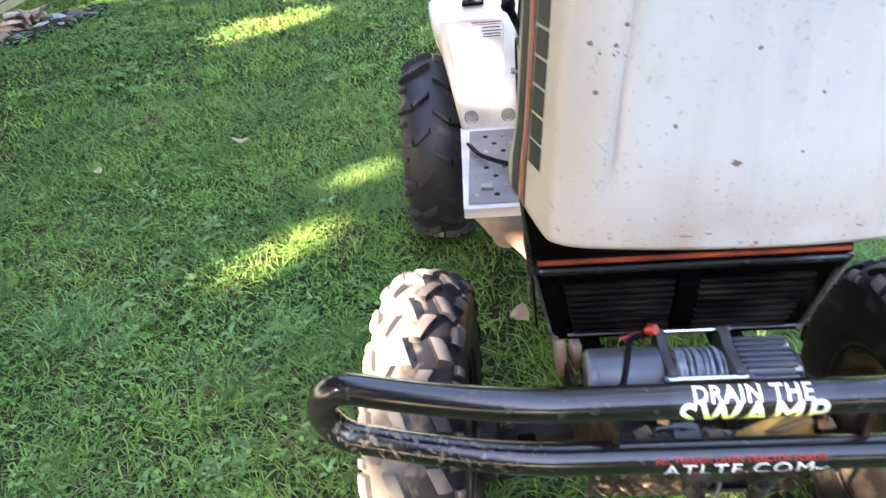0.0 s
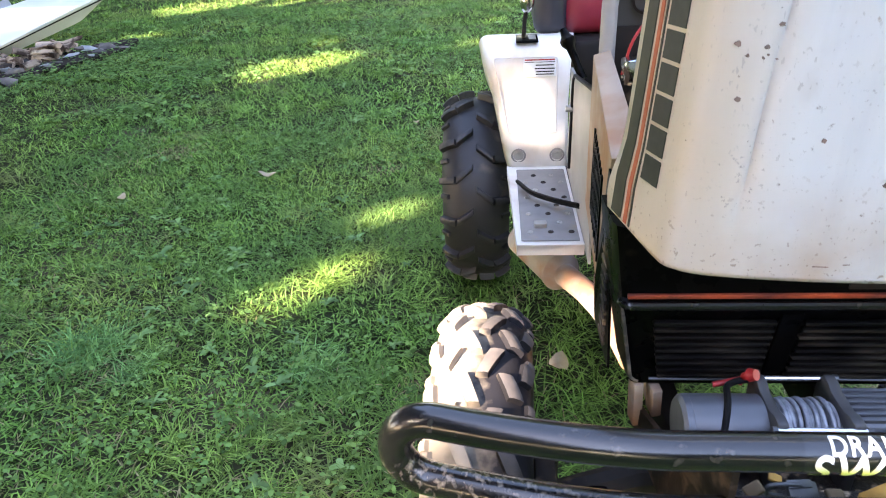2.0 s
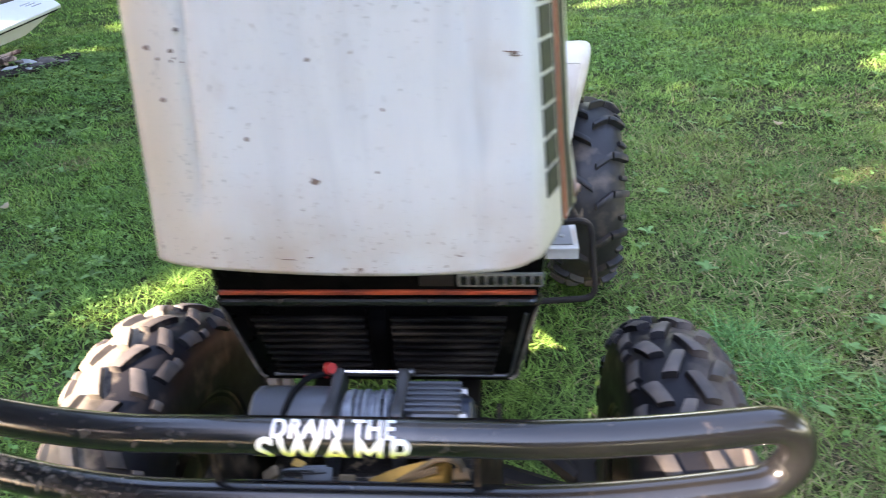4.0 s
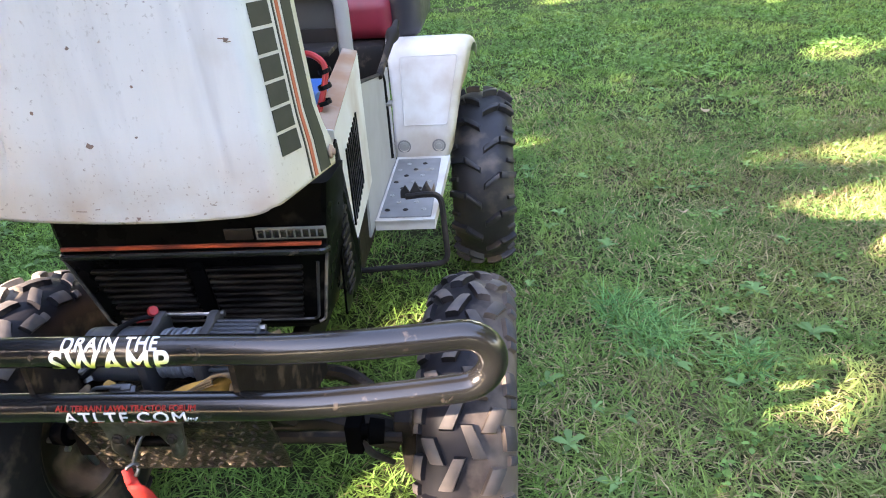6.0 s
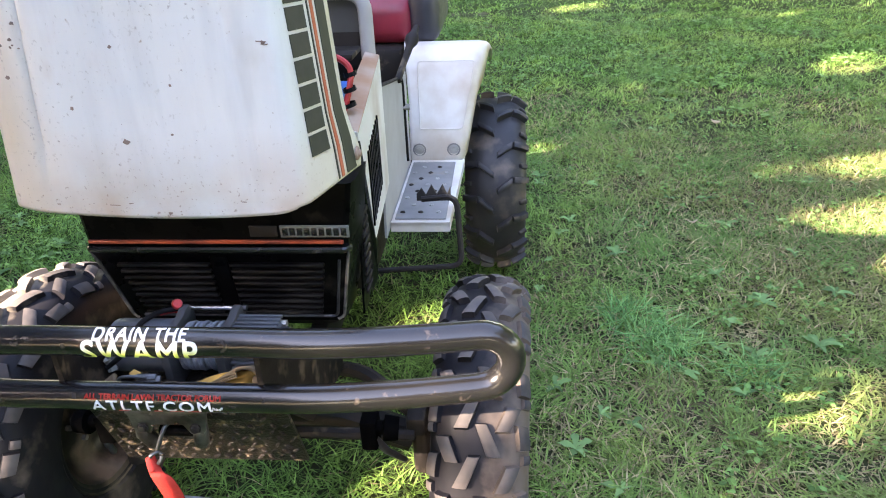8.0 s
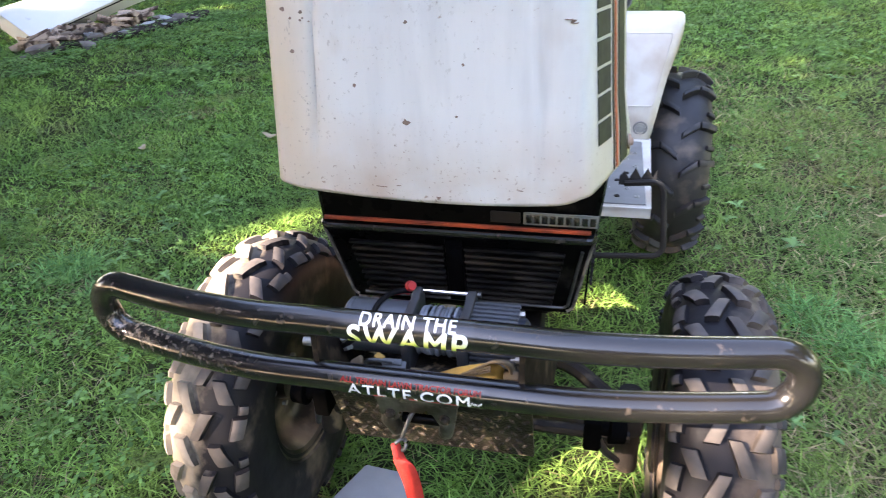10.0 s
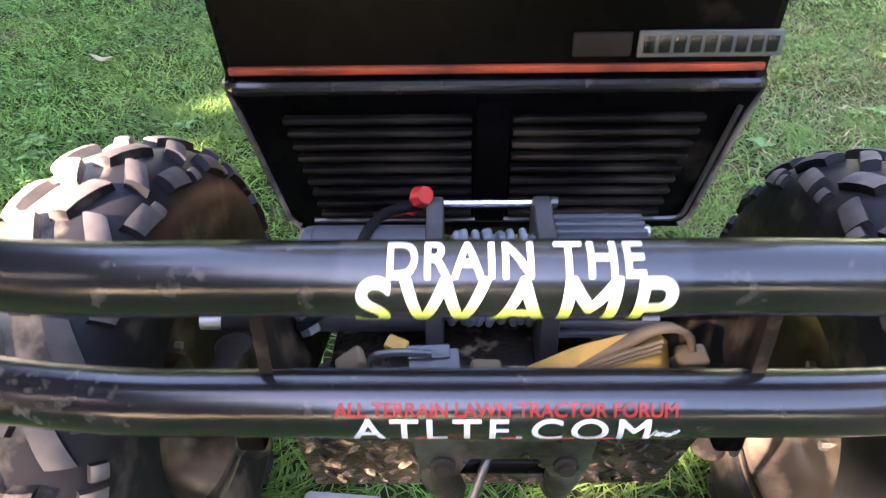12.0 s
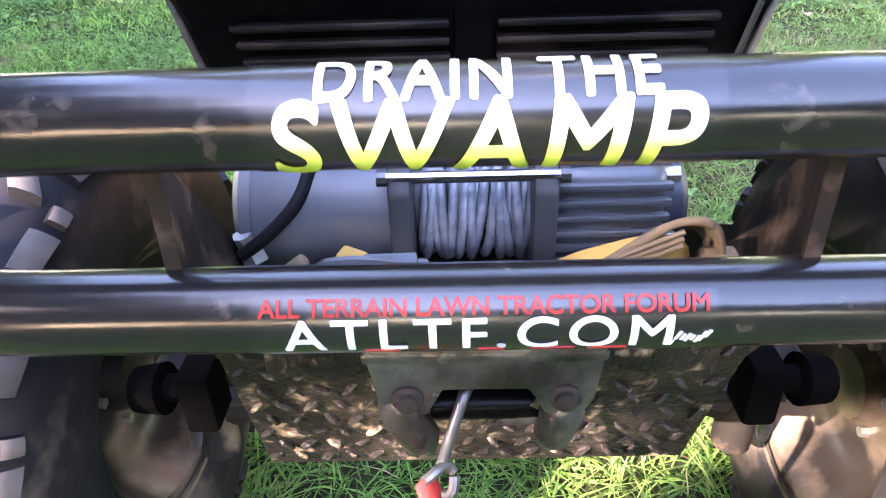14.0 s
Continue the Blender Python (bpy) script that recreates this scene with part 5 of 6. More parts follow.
def build_front_plate():
    # raised-pattern plate under the lower bar
    bm = bm_new()
    o = [(-0.16, -0.04, 0.66), (0.158, -0.04, 0.66), (0.157, 0.034, 0.466), (-0.167, 0.034, 0.463)]
    plate(bm, o, (0, 0.006, 0.002))
    dp = part("tread_plate", bm, mud_steel, tractor, "muddy steel plate with raised diamond pattern")
    rr = random.Random(9)
    bm = bm_new()
    for i in range(9):
        for j in range(16):
            u, v = (j + 0.5 * (i % 2) + 0.4) / 16.5, (i + 0.6) / 9.4
            a, b = Vector(o[0]).lerp(Vector(o[1]), u), Vector(o[3]).lerp(Vector(o[2]), u)
            p = a.lerp(b, v) + Vector((rr.uniform(-0.002, 0.002), -0.0012, rr.uniform(-0.002, 0.002)))
            ang = (35 if (i + j) % 2 else -35) + rr.uniform(-14, 14)
            m = pose(p.x, p.y, p.z, -18, 0, 0) @ pose(0, 0, 0, 0, ang, 0)
            k = rr.uniform(0.7, 1.15)
            r = bmesh.ops.create_icosphere(bm, subdivisions=1, radius=1.0)
            for w in r["verts"]:
                w.co = m @ Vector((w.co.x * 0.008 * k, w.co.y * 0.0035 * k, w.co.z * 0.0032 * k))
    tagged(part("raised_pattern", bm, mud_steel, dp), kind="stuff")
    # roller fairlead
    bm = bm_new()
    o = [(-0.0635, 0.674), (0.0585, 0.674), (0.0565, 0.656), (0.0545, 0.64), (0.049, 0.6305), (0.039, 0.627), (0.029, 0.631), (0.0245, 0.64), (0.02, 0.6475),
         (-0.024, 0.6475), (-0.0275, 0.64), (-0.032, 0.631), (-0.042, 0.627), (-0.052, 0.6305), (-0.0575, 0.64), (-0.06, 0.656)]
    plate(bm, [(x, -0.083, z) for x, z in o], (0, 0.008, 0))
    bevelled(bm, 0.0015)
    fl = part("fairlead", bm, zinc_mud, tractor, "roller fairlead, bright edges under mud")
    bm = bm_new()
    box(bm, (-0.0025, -0.066, 0.669), (0.124, 0.035, 0.007), 0.002)
    part("fairlead_flange", bm, zinc_mud, fl)
    for x, pts, rad in ((-0.042, [(-0.048, -0.074, 0.636), (-0.0475, -0.077, 0.628), (-0.037, -0.074, 0.604), (-0.0345, -0.072, 0.597)], [0.0112, 0.0122, 0.0112, 0.007]),
                        (0.039, [(0.041, -0.072, 0.634), (0.0405, -0.075, 0.626), (0.036, -0.071, 0.604), (0.0345, -0.07, 0.597)], [0.0105, 0.0115, 0.011, 0.007])):
        bm = bm_new()
        lathe(bm, [(0, 0.0085), (0.002, 0.0085), (0.003, 0.006), (0.006, 0.0055), (0.007, 0.0)], 14)
        bmesh.ops.rotate(bm, verts=bm.verts[:], cent=(0, 0, 0), matrix=Matrix.Rotation(radians(-90), 3, "Z"))
        bmesh.ops.translate(bm, verts=bm.verts[:], vec=(x, -0.0832, 0.643))
        part("bolt_head", bm, dark_steel, fl)
        bm = bm_new()
        sweep(bm, pts, rad, 16)
        part("side_roller", bm, zinc_mud, fl)
    for z, y, rr_ in ((0.639, -0.06, 0.007), (0.614, -0.057, 0.0095)):
        bm = bm_new()
        sweep(bm, [(-0.032, y, z), (0.03, y, z)], rr_, 14)
        part("cross_roller", bm, black_plastic, fl)
    bm = bm_new()
    plate(bm, [(0.03, -0.066, 0.624), (0.026, -0.066, 0.606), (0.0, -0.062, 0.6), (0.012, -0.062, 0.61)], (0, 0.004, 0))
    part("lower_web", bm, zinc_mud, fl)
    bm = bm_new()
    twisted(bm, rounded([(-0.006, -0.058, 0.636), (-0.012, -0.074, 0.64), (-0.021, -0.088, 0.618), (-0.026, -0.092, 0.602)], 0.01), 0.0032, turns=14.0)
    part("cable_end", bm, buckle_steel, fl, "steel cable end")
    # hook and red strap
    bm = bm_new()
    ring = [(-0.027 + 0.008 * math.cos(a), -0.096 + 0.004 * math.sin(2 * a), 0.595 + 0.009 * math.sin(a)) for a in np.linspace(0.4, 2 * math.pi + 0.2, 20)]
    sweep(bm, ring, 0.003, 8)
    part("hook", bm, buckle_steel, tractor, "zinc winch hook")
    bm = bm_new()
    path = [(-0.036, -0.098, 0.6), (-0.03, -0.106, 0.581), (-0.02, -0.105, 0.562), (-0.014, -0.102, 0.53), (-0.01, -0.096, 0.46), (-0.002, -0.09, 0.38), (0.002, -0.088, 0.33)]
    pts = rounded(path, 0.02, 4)
    L, R = [], []
    for i, p in enumerate(pts):
        k = i / (len(pts) - 1)
        w = 0.007 + 0.006 * min(1, k * 3)
        tw = 0.5 * math.sin(2.2 * k) + (1.0 if k < 0.15 else 0.0)
        L.append(p + Vector((-w * math.cos(tw), -w * math.sin(tw), 0)))
        R.append(p + Vector((w * math.cos(tw), w * math.sin(tw), 0)))
    vl, vr = [bm.verts.new(p) for p in L], [bm.verts.new(p) for p in R]
    for i in range(len(pts) - 1):
        bm.faces.new((vl[i], vr[i], vr[i + 1], vl[i + 1]))
    st = part("pull_strap", bm, red_strap, tractor, "red webbing pull strap hanging from the hook")
    so = st.modifiers.new("thick", "SOLIDIFY")
    so.thickness = 0.003
    # folded tow strap tucked on the shelf behind the lower bar
    def ribbon(pts, across, thick, name, mat, label):
        bm = bm_new()
        q = rounded(pts, 0.015, 5)
        va = [bm.verts.new(p) for p in q]
        vb = [bm.verts.new(p + Vector(across)) for p in q]
        for k in range(len(q) - 1):
            bm.faces.new((va[k], va[k + 1], vb[k + 1], vb[k]))
        ob = part(name, bm, mat, tractor, label)
        so = ob.modifiers.new("thick", "SOLIDIFY")
        so.thickness = thick
        return ob
    for k in range(3):
        lift = 0.0055 * k
        bm = bm_new()
        lo_e = [(0.012, -0.046, 0.667 + lift * 0.4), (0.045, -0.048, 0.672 + lift * 0.8), (0.08, -0.048, 0.674 + lift), (0.106, -0.046, 0.674 + lift), (0.113, -0.036, 0.668 + lift)]
        hi_e = [(0.016, -0.03, 0.676 + lift * 0.4), (0.05, -0.022, 0.682 + lift * 0.9), (0.085, -0.016, 0.686 + lift * 1.1), (0.108, -0.014, 0.686 + lift), (0.115, -0.014, 0.678 + lift)]
        va, vb = [bm.verts.new(p) for p in rounded(lo_e, 0.008, 4)], [bm.verts.new(p) for p in rounded(hi_e, 0.008, 4)]
        for q in range(len(va) - 1):
            bm.faces.new((va[q], va[q + 1], vb[q + 1], vb[q]))
        ob = part("tow_strap", bm, yellow_strap, tractor, "yellow tow strap folded behind the bumper")
        so = ob.modifiers.new("thick", "SOLIDIFY")
        so.thickness = 0.003
    for x, y, z, a, mt in ((-0.105, -0.034, 0.688, -35, brown_cloth), (-0.012, -0.034, 0.68, 12, brown_cloth), (0.127, -0.03, 0.69, 5, brown_cloth)):
        bm = bm_new()
        box(bm, (x, y, z), (0.022, 0.016, 0.008), 0.003, pose(0, 0, 0, 20, a, 10), 3)
        part("strap_end", bm, mt, tractor)
    for k in range(3):
        bm = bm_new()
        sweep(bm, rounded([(0.03, -0.04 - 0.003 * k, 0.672 + 0.003 * k), (0.065, -0.043, 0.692 + 0.004 * k), (0.1, -0.045, 0.709 + 0.004 * k)], 0.02), 0.0014, 6)
        part("strap_cord", bm, brown_cloth, tractor)
    ribbon([(0.045, -0.036, 0.684), (0.072, -0.036, 0.702), (0.098, -0.034, 0.719), (0.114, -0.034, 0.72), (0.125, -0.032, 0.711), (0.132, -0.03, 0.686), (0.127, -0.02, 0.666)],
           (0.002, 0.024, -0.016), 0.004, "brown_strap", brown_cloth, "brown worn strap loop")
    # buckle lying flat, with its bent wire hook
    bm = bm_new()
    box(bm, (-0.048, -0.032, 0.684), (0.036, 0.022, 0.005), 0.002, pose(0, 0, 0, 28, 4, 8))
    box(bm, (-0.052, -0.027, 0.691), (0.03, 0.01, 0.004), 0.0015, pose(0, 0, 0, 28, 4, 8))
    part("buckle", bm, buckle_steel, tractor, "zinc buckle with a wire hook")
    bm = bm_new()
    sweep(bm, rounded([(-0.07, -0.032, 0.676), (-0.094, -0.036, 0.684), (-0.09, -0.034, 0.695), (-0.072, -0.032, 0.696), (-0.05, -0.03, 0.692)], 0.01), 0.0028, 8)
    part("buckle_hook", bm, buckle_steel, tractor)
    bm = bm_new()
    box(bm, (-0.075, -0.016, 0.688), (0.016, 0.012, 0.005), 0.002, pose(0, 0, 0, 5, 10, -20))
    part("strap_end", bm, yellow_strap, tractor)


# pale sharp spots: mud, and painted highlights on the dark metal
zinc_mud = material("muddy zinc", (0.17, 0.165, 0.16), (0.05, 0.045, 0.04), 0.32, 0.75, scale=22.0, amount=0.85, bump=0.7, bump_scale=80, dirt=(0.34, 0.32, 0.29), dirt_at=0.66, dirt_scale=26.0, dirt_soft=0.05)
build_front_plate()


# ---- things round about ----
def lump(bm, centre, size, rr, sub=2, rough=0.28):
    r = bmesh.ops.create_icosphere(bm, subdivisions=sub, radius=1.0)
    seed = Vector((rr.uniform(0, 50), rr.uniform(0, 50), rr.uniform(0, 50)))
    m = pose(*centre, rr.uniform(-20, 20), rr.uniform(-20, 20), rr.uniform(0, 360))
    for v in r["verts"]:
        k = 1 + rough * noise.noise(v.co * 1.3 + seed)
        v.co = m @ Vector((v.co.x * size[0] * k, v.co.y * size[1] * k, v.co.z * size[2] * k))


def build_boat_corner():
    rr = random.Random(11)
    # dark earth patch below the heap
    bm = bm_new()
    rim = []
    for k in range(30):
        a = 2 * math.pi * k / 30
        q = 1 + 0.28 * noise.noise((2 * math.cos(a), 2 * math.sin(a), 4))
        du, dv = 0.92 * q * math.cos(a), 0.27 * q * math.sin(a)
        rim.append((-4.25 + 0.42 * du - 0.87 * dv, 4.98 + 0.87 * du + 0.48 * dv, -0.01))
    plate(bm, rim, (0, 0, 0.055))
    bmesh.ops.recalc_face_normals(bm, faces=bm.faces[:])
    tagged(part("charred_earth", bm, dark_earth), "dark earth patch under the firewood", "earth", kind="structure")
    for k in range(46):
        u = rr.random()
        x, y = -3.9 - 0.62 * u + rr.uniform(-0.25, 0.1), 5.5 - 1.45 * u + rr.uniform(-0.1, 0.25)
        s = rr.uniform(0.04, 0.12)
        bm = bm_new()
        lump(bm, (0, 0, 0), (s, s * rr.uniform(0.5, 0.9), s * rr.uniform(0.25, 0.5)), rr, 1, 0.7)
        ob = part("rubble_stone", bm, slab_stone if k % 6 == 0 else rubble_stone, None, "", 0)
        ob.location = (x, y, s * 0.25)
        tagged(ob, "grey broken stone lying in the grass", "stone", "rubble under the boat")
    for k in range(60):
        u = rr.random()
        x, y = -4.2 - 0.45 * u + rr.uniform(-0.22, 0.08), 5.3 - 1.0 * u + rr.uniform(-0.1, 0.2)
        ln, w = rr.uniform(0.14, 0.36), rr.uniform(0.02, 0.05)
        bm = bm_new()
        n = 7
        prof = [(w * rr.uniform(0.7, 1.1) * math.cos(2 * math.pi * i / n), w * rr.uniform(0.4, 0.9) * math.sin(2 * math.pi * i / n)) for i in range(n)]
        plate(bm, [(-ln / 2, a, c) for a, c in prof], (ln, 0, 0))
        for v in bm.verts:
            v.co += Vector((rr.uniform(-0.02, 0.02), rr.uniform(-0.008, 0.008), rr.uniform(-0.008, 0.008)))
        ob = part("split_log", bm, bark_wood, None, "", 25)
        ob.matrix_world = pose(x, y, 0.04 + (0.04 + 0.06 * (1 - u)) * rr.random(), rr.uniform(0, 90), rr.uniform(-18, 18), rr.uniform(0, 180))
        tagged(ob, "split brown firewood log on the rubble heap", "log", "firewood heap")
    # narrow white hull lying on its flank across the heap, its bow up
    bm = bm_new()
    rows = []
    n, length = 26, 2.05
    for i in range(n):
        t = i / (n - 1)
        w = 0.126 + 0.115 * t
        h = (0.212 - 0.057 * t) * min(1, 0.14 + t * length / 0.5)
        sec = [(-w * 0.72, -h), (-w * 0.84, -0.03), (-w, -0.02), (-w, 0.006), (-w * 0.94, 0.014), (0, 0.017), (w * 0.94, 0.014), (w, 0.004), (w, -0.02), (w * 0.84, -0.03), (w * 0.72, -h)]
        rows.append([bm.verts.new((-t * length, y, z)) for y, z in sec])
    for a, c in zip(rows, rows[1:]):
        for i in range(len(a) - 1):
            bm.faces.new((a[i], c[i], c[i + 1], a[i + 1]))
        bm.faces.new((a[-1], c[-1], c[0], a[0]))
    bm.faces.new(rows[0])
    bm.faces.new(rows[-1][::-1])
    bmesh.ops.recalc_face_normals(bm, faces=bm.faces[:])
    boat = part("boat", bm, hull_white, None, "", 35)
    ahead = Vector((0.3, 0.93, 0.13)).normalized()
    left = Vector((0, 0, 1)).cross(ahead).normalized()
    left = (left * math.cos(0.48) + ahead.cross(left) * math.sin(0.48)).normalized()
    boat.matrix_world = Matrix.Translation((-4.39, 6.36, 0.465)) @ Matrix((ahead, left, ahead.cross(left))).transposed().to_4x4()
    tagged(boat, "white painted boat hull resting on firewood and stones", "boat")
    # dark seam below the deck's rim, along both sides, doubling as the lip's painted shadow
    for sd in (-1, 1):
        bm = bm_new()
        sweep(bm, [(-t * length, sd * (0.126 + 0.115 * t) * 0.93, -0.03) for t in np.linspace(0.02, 0.99, 14)], 0.013, 8)
        part("rim_seam", bm, black_rubber, boat, "dark seam and painted lip shade under the deck rim")
    for dx, dy, w in ((-0.2, -0.025, 0.012), (-0.24, 0.008, 0.012), (-0.28, 0.035, 0.01)):
        bm = bm_new()
        box(bm, (dx, dy, 0.0165), (0.12, w, 0.004), 0)
        part("number_bar", bm, badge_silver, boat)
    bm = bm_new()
    box(bm, (0, 0, 0), (0.5, 0.3, 0.03), 0.006)
    board = part("pale_board", bm, slab_stone)
    board.matrix_world = pose(-5.6, 6.2, 0.2, 30, -20, 35)
    tagged(board, "pale board leaning beside the boat", "board")
    # round dark fire ring behind
    bm = bm_new()
    prof = [(0.73, 0.0), (0.72, 0.05), (0.7, 0.078), (0.68, 0.08), (0.65, 0.065), (0.61, 0.015)]
    seg = 28
    rings = [[bm.verts.new((r * 1.25 * math.cos(a) * (1 + 0.03 * math.sin(5 * a)), r * math.sin(a), z + 0.008 * math.sin(3 * a))) for a in (2 * math.pi * k / seg for k in range(seg))] for r, z in prof]
    for a, b in zip(rings, rings[1:]):
        for k in range(seg):
            bm.faces.new((a[k], a[(k + 1) % seg], b[(k + 1) % seg], b[k]))
    bmesh.ops.recalc_face_normals(bm, faces=bm.faces[:])
    ring = part("fire_ring", bm, rubble_stone)
    ring.location = (-7.5, 10.5, 0)
    bm = bm_new()
    plate(bm, [(0.78 * math.cos(a), 0.61 * math.sin(a), 0.03) for a in (2 * math.pi * k / 24 for k in range(24))], (0, 0, 0.01))
    part("ash_bed", bm, soot, ring, "black ash bed")
    tagged(ring, "low grey round fire ring standing on the lawn", "fire ring")


build_boat_corner()


def build_far_cart():
    cart = tagged(new("garden_cart"), "dark garden cart on small white-hubbed wheels at the lawn's edge", "cart")
    cart.location = (3.4, 9.7, 0)
    bm = bm_new()
    box(bm, (0, 0.3, 0.42), (1.2, 0.7, 0.3), 0.03, None, 2, (1.08, 1.08))
    part("tray", bm, dark_steel, cart, "dark tray")
    for x, y in ((-0.42, -0.02), (-0.18, -0.1), (0.5, -0.02), (-0.42, 0.6), (0.5, 0.6)):
        bm = bm_new()
        lathe(bm, [(-0.04, 0.07), (-0.045, 0.12), (-0.03, 0.14), (0.03, 0.14), (0.045, 0.12), (0.04, 0.07)], 24)
        w = part("wheel", bm, rubber, cart)
        w.matrix_local = pose(x, y, 0.14, 0, 0, 90 if x == -0.18 else 75)
        bm = bm_new()
        lathe(bm, [(-0.046, 0.0), (-0.046, 0.06), (-0.035, 0.085), (0.035, 0.085), (0.046, 0.06), (0.046, 0.0)], 20)
        part("hub", bm, hull_white, w, "white hub")
    # bare earth at the lawn's edge
    bm = bm_new()
    rr = random.Random(21)
    n = 40
    vs = [bm.verts.new((6.7 + (3.2 + 0.25 * noise.noise((math.cos(a) * 2, math.sin(a) * 2, 1))) * math.cos(a), 10.1 + 0.75 * math.sin(a), 0.03)) for a in (2 * math.pi * k / n for k in range(n))]
    f = bm.faces.new(vs)
    ex = bmesh.ops.extrude_face_region(bm, geom=[f])
    for v in ex["geom"]:
        if isinstance(v, bmesh.types.BMVert):
            v.co.z -= 0.04
    bmesh.ops.recalc_face_normals(bm, faces=bm.faces[:])
    tagged(part("bare_earth", bm, bare_soil), "bare brown earth strip at the lawn's edge", "earth", kind="structure")


build_far_cart()

bmq = bm_new()
plate(bmq, [(-0.325, 0.18, 0.0), (-0.105, 0.19, 0.0), (-0.143, 0.315, 0.0), (-0.268, 0.324, 0.0)], (0, 0, 0.05))
bevelled(bmq, 0.008)
tagged(part("paving_slab", bmq, slab_stone), "pale grey stone slab in the grass beneath the bumper", "slab")


def build_leaf_litter():
    rr = random.Random(31)
    for x, y, s in ((-1.565, 2.462, 0.03), (-2.195, 2.2, 0.018), (-0.22, 1.0, 0.03), (1.75, 3.3, 0.02), (-0.9, 3.2, 0.014), (1.3, 1.9, 0.014)):
        bm = bm_new()
        n = 10
        top = [bm.verts.new((s * 1.5 * math.cos(a) * (1 - 0.25 * abs(math.sin(a))), s * math.sin(a), s * 0.5 * math.cos(2 * a) * rr.uniform(0.4, 1))) for a in (2 * math.pi * k / n for k in range(n))]
        c = bm.verts.new((0, 0, -0.1 * s))
        for k in range(n):
            bm.faces.new((top[k], top[(k + 1) % n], c))
        ob = part("fallen_leaf", bm, dry_leaf)
        so = ob.modifiers.new("thick", "SOLIDIFY")
        so.thickness = 0.0008
        ob.matrix_world = pose(x, y, 0.045, rr.uniform(-15, 15), rr.uniform(-15, 15), rr.uniform(0, 360))
        tagged(ob, "pale dry leaf lying on the grass", "leaf", "fallen leaves")


build_leaf_litter()


# ---- grass ----
gen = np.random.default_rng(12)


WORN = [(1.66, 3.05, 0.16), (1.13, 0.62, 0.13), (1.4, 0.56, 0.12), (1.28, 1.15, 0.1), (1.1, 2.4, 0.12), (0.95, 0.5, 0.08), (2.0, 1.2, 0.15), (-1.14, 0.78, 0.07), (-1.62, 1.0, 0.07), (-0.62, 0.95, 0.08), (-1.0, 2.6, 0.1), (-2.2, 2.9, 0.13)]


def grass_mesh(name, x0, x1, y0, y1, count, height, width, mat, label, shape=None):
    x, y = gen.uniform(x0, x1, count), gen.uniform(y0, y1, count)
    if shape is not None:
        keep = shape(x, y)
        x, y = x[keep], y[keep]
        count = len(x)
    # blades thinned beneath the tractor: the dark soil showing stands in for its shade
    thin = (np.abs(x - CX) < 0.36) & (y > 0.05) & (y < 2.0) & (gen.uniform(0, 1, count) < 0.6)
    x, y = x[~thin], y[~thin]
    # worn spots where little grows
    for bx, by, reach in WORN:
        worn = (np.hypot(x - bx, y - by) < reach * gen.uniform(0.5, 1.2, len(x))) & (gen.uniform(0, 1, len(x)) < 0.72)
        x, y = x[~worn], y[~worn]
    count = len(x)
    patch = np.sin(x * 2.1 + 1.3 * np.sin(y * 1.7)) * np.sin(y * 2.3 + 1.1 * np.sin(x * 1.9))
    # a third of the blades grow in tufts that lean outward together
    tufts = max(count // 260, 1)
    tx, ty, ta = gen.uniform(x0, x1, tufts), gen.uniform(y0, y1, tufts), gen.uniform(0, 2 * np.pi, tufts)
    k, in_tuft = gen.integers(0, tufts, count), gen.uniform(0, 1, count) < (0.26 if shape is None else 0.0)
    jx, jy = gen.normal(0, 0.035, count), gen.normal(0, 0.035, count)
    x, y = np.where(in_tuft, tx[k] + jx, x), np.where(in_tuft, ty[k] + jy, y)
    h = height * gen.uniform(0.4, 1.1, count) * (1 + 0.3 * patch) * np.where(in_tuft, 1.25, 1.0)
    w = width * gen.uniform(0.55, 1.3, count)
    a = np.where(in_tuft, np.arctan2(jy, jx) * 0.5 + ta[k] + gen.normal(0, 0.9, count), gen.uniform(0, 2 * np.pi, count))
    lean = gen.uniform(0.6, 2.9, count)
    dx, dy = np.cos(a), np.sin(a)
    px, py = -dy, dx
    tw = gen.uniform(-0.6, 0.6, count)
    px, py = px * np.cos(tw) + dx * np.sin(tw), py * np.cos(tw) + dy * np.sin(tw)
    v = np.zeros((count, 5, 3))
    for k, (t, half) in enumerate(((0, 0.5), (0, -0.5), (0.55, 0.42), (0.55, -0.42), (1, 0))):
        out = lean * h * t ** 1.6
        v[:, k, 0] = x + dx * out + px * w * half
        v[:, k, 1] = y + dy * out + py * w * half
        v[:, k, 2] = h * (t - 0.38 * np.clip(lean - 0.8, 0, 1.3) * t * t) - 0.004
    base = (np.arange(count) * 5)[:, None]
    quads, tris = base + np.array([0, 1, 3, 2]), base + np.array([2, 3, 4])
    loops = np.concatenate([quads, tris], axis=1).ravel()
    me = bpy.data.meshes.new(name)
    me.vertices.add(count * 5)
    me.vertices.foreach_set("co", v.ravel())
    me.loops.add(len(loops))
    me.loops.foreach_set("vertex_index", loops)
    me.polygons.add(count * 2)
    starts = (np.arange(count) * 7)[:, None] + np.array([0, 4])
    me.polygons.foreach_set("loop_start", starts.ravel())
    me.polygons.foreach_set("use_smooth", np.ones(count * 2, bool))
    me.update(calc_edges=True)
    me.materials.append(mat)
    return tagged(new(name, me), label, "grass", kind="stuff")


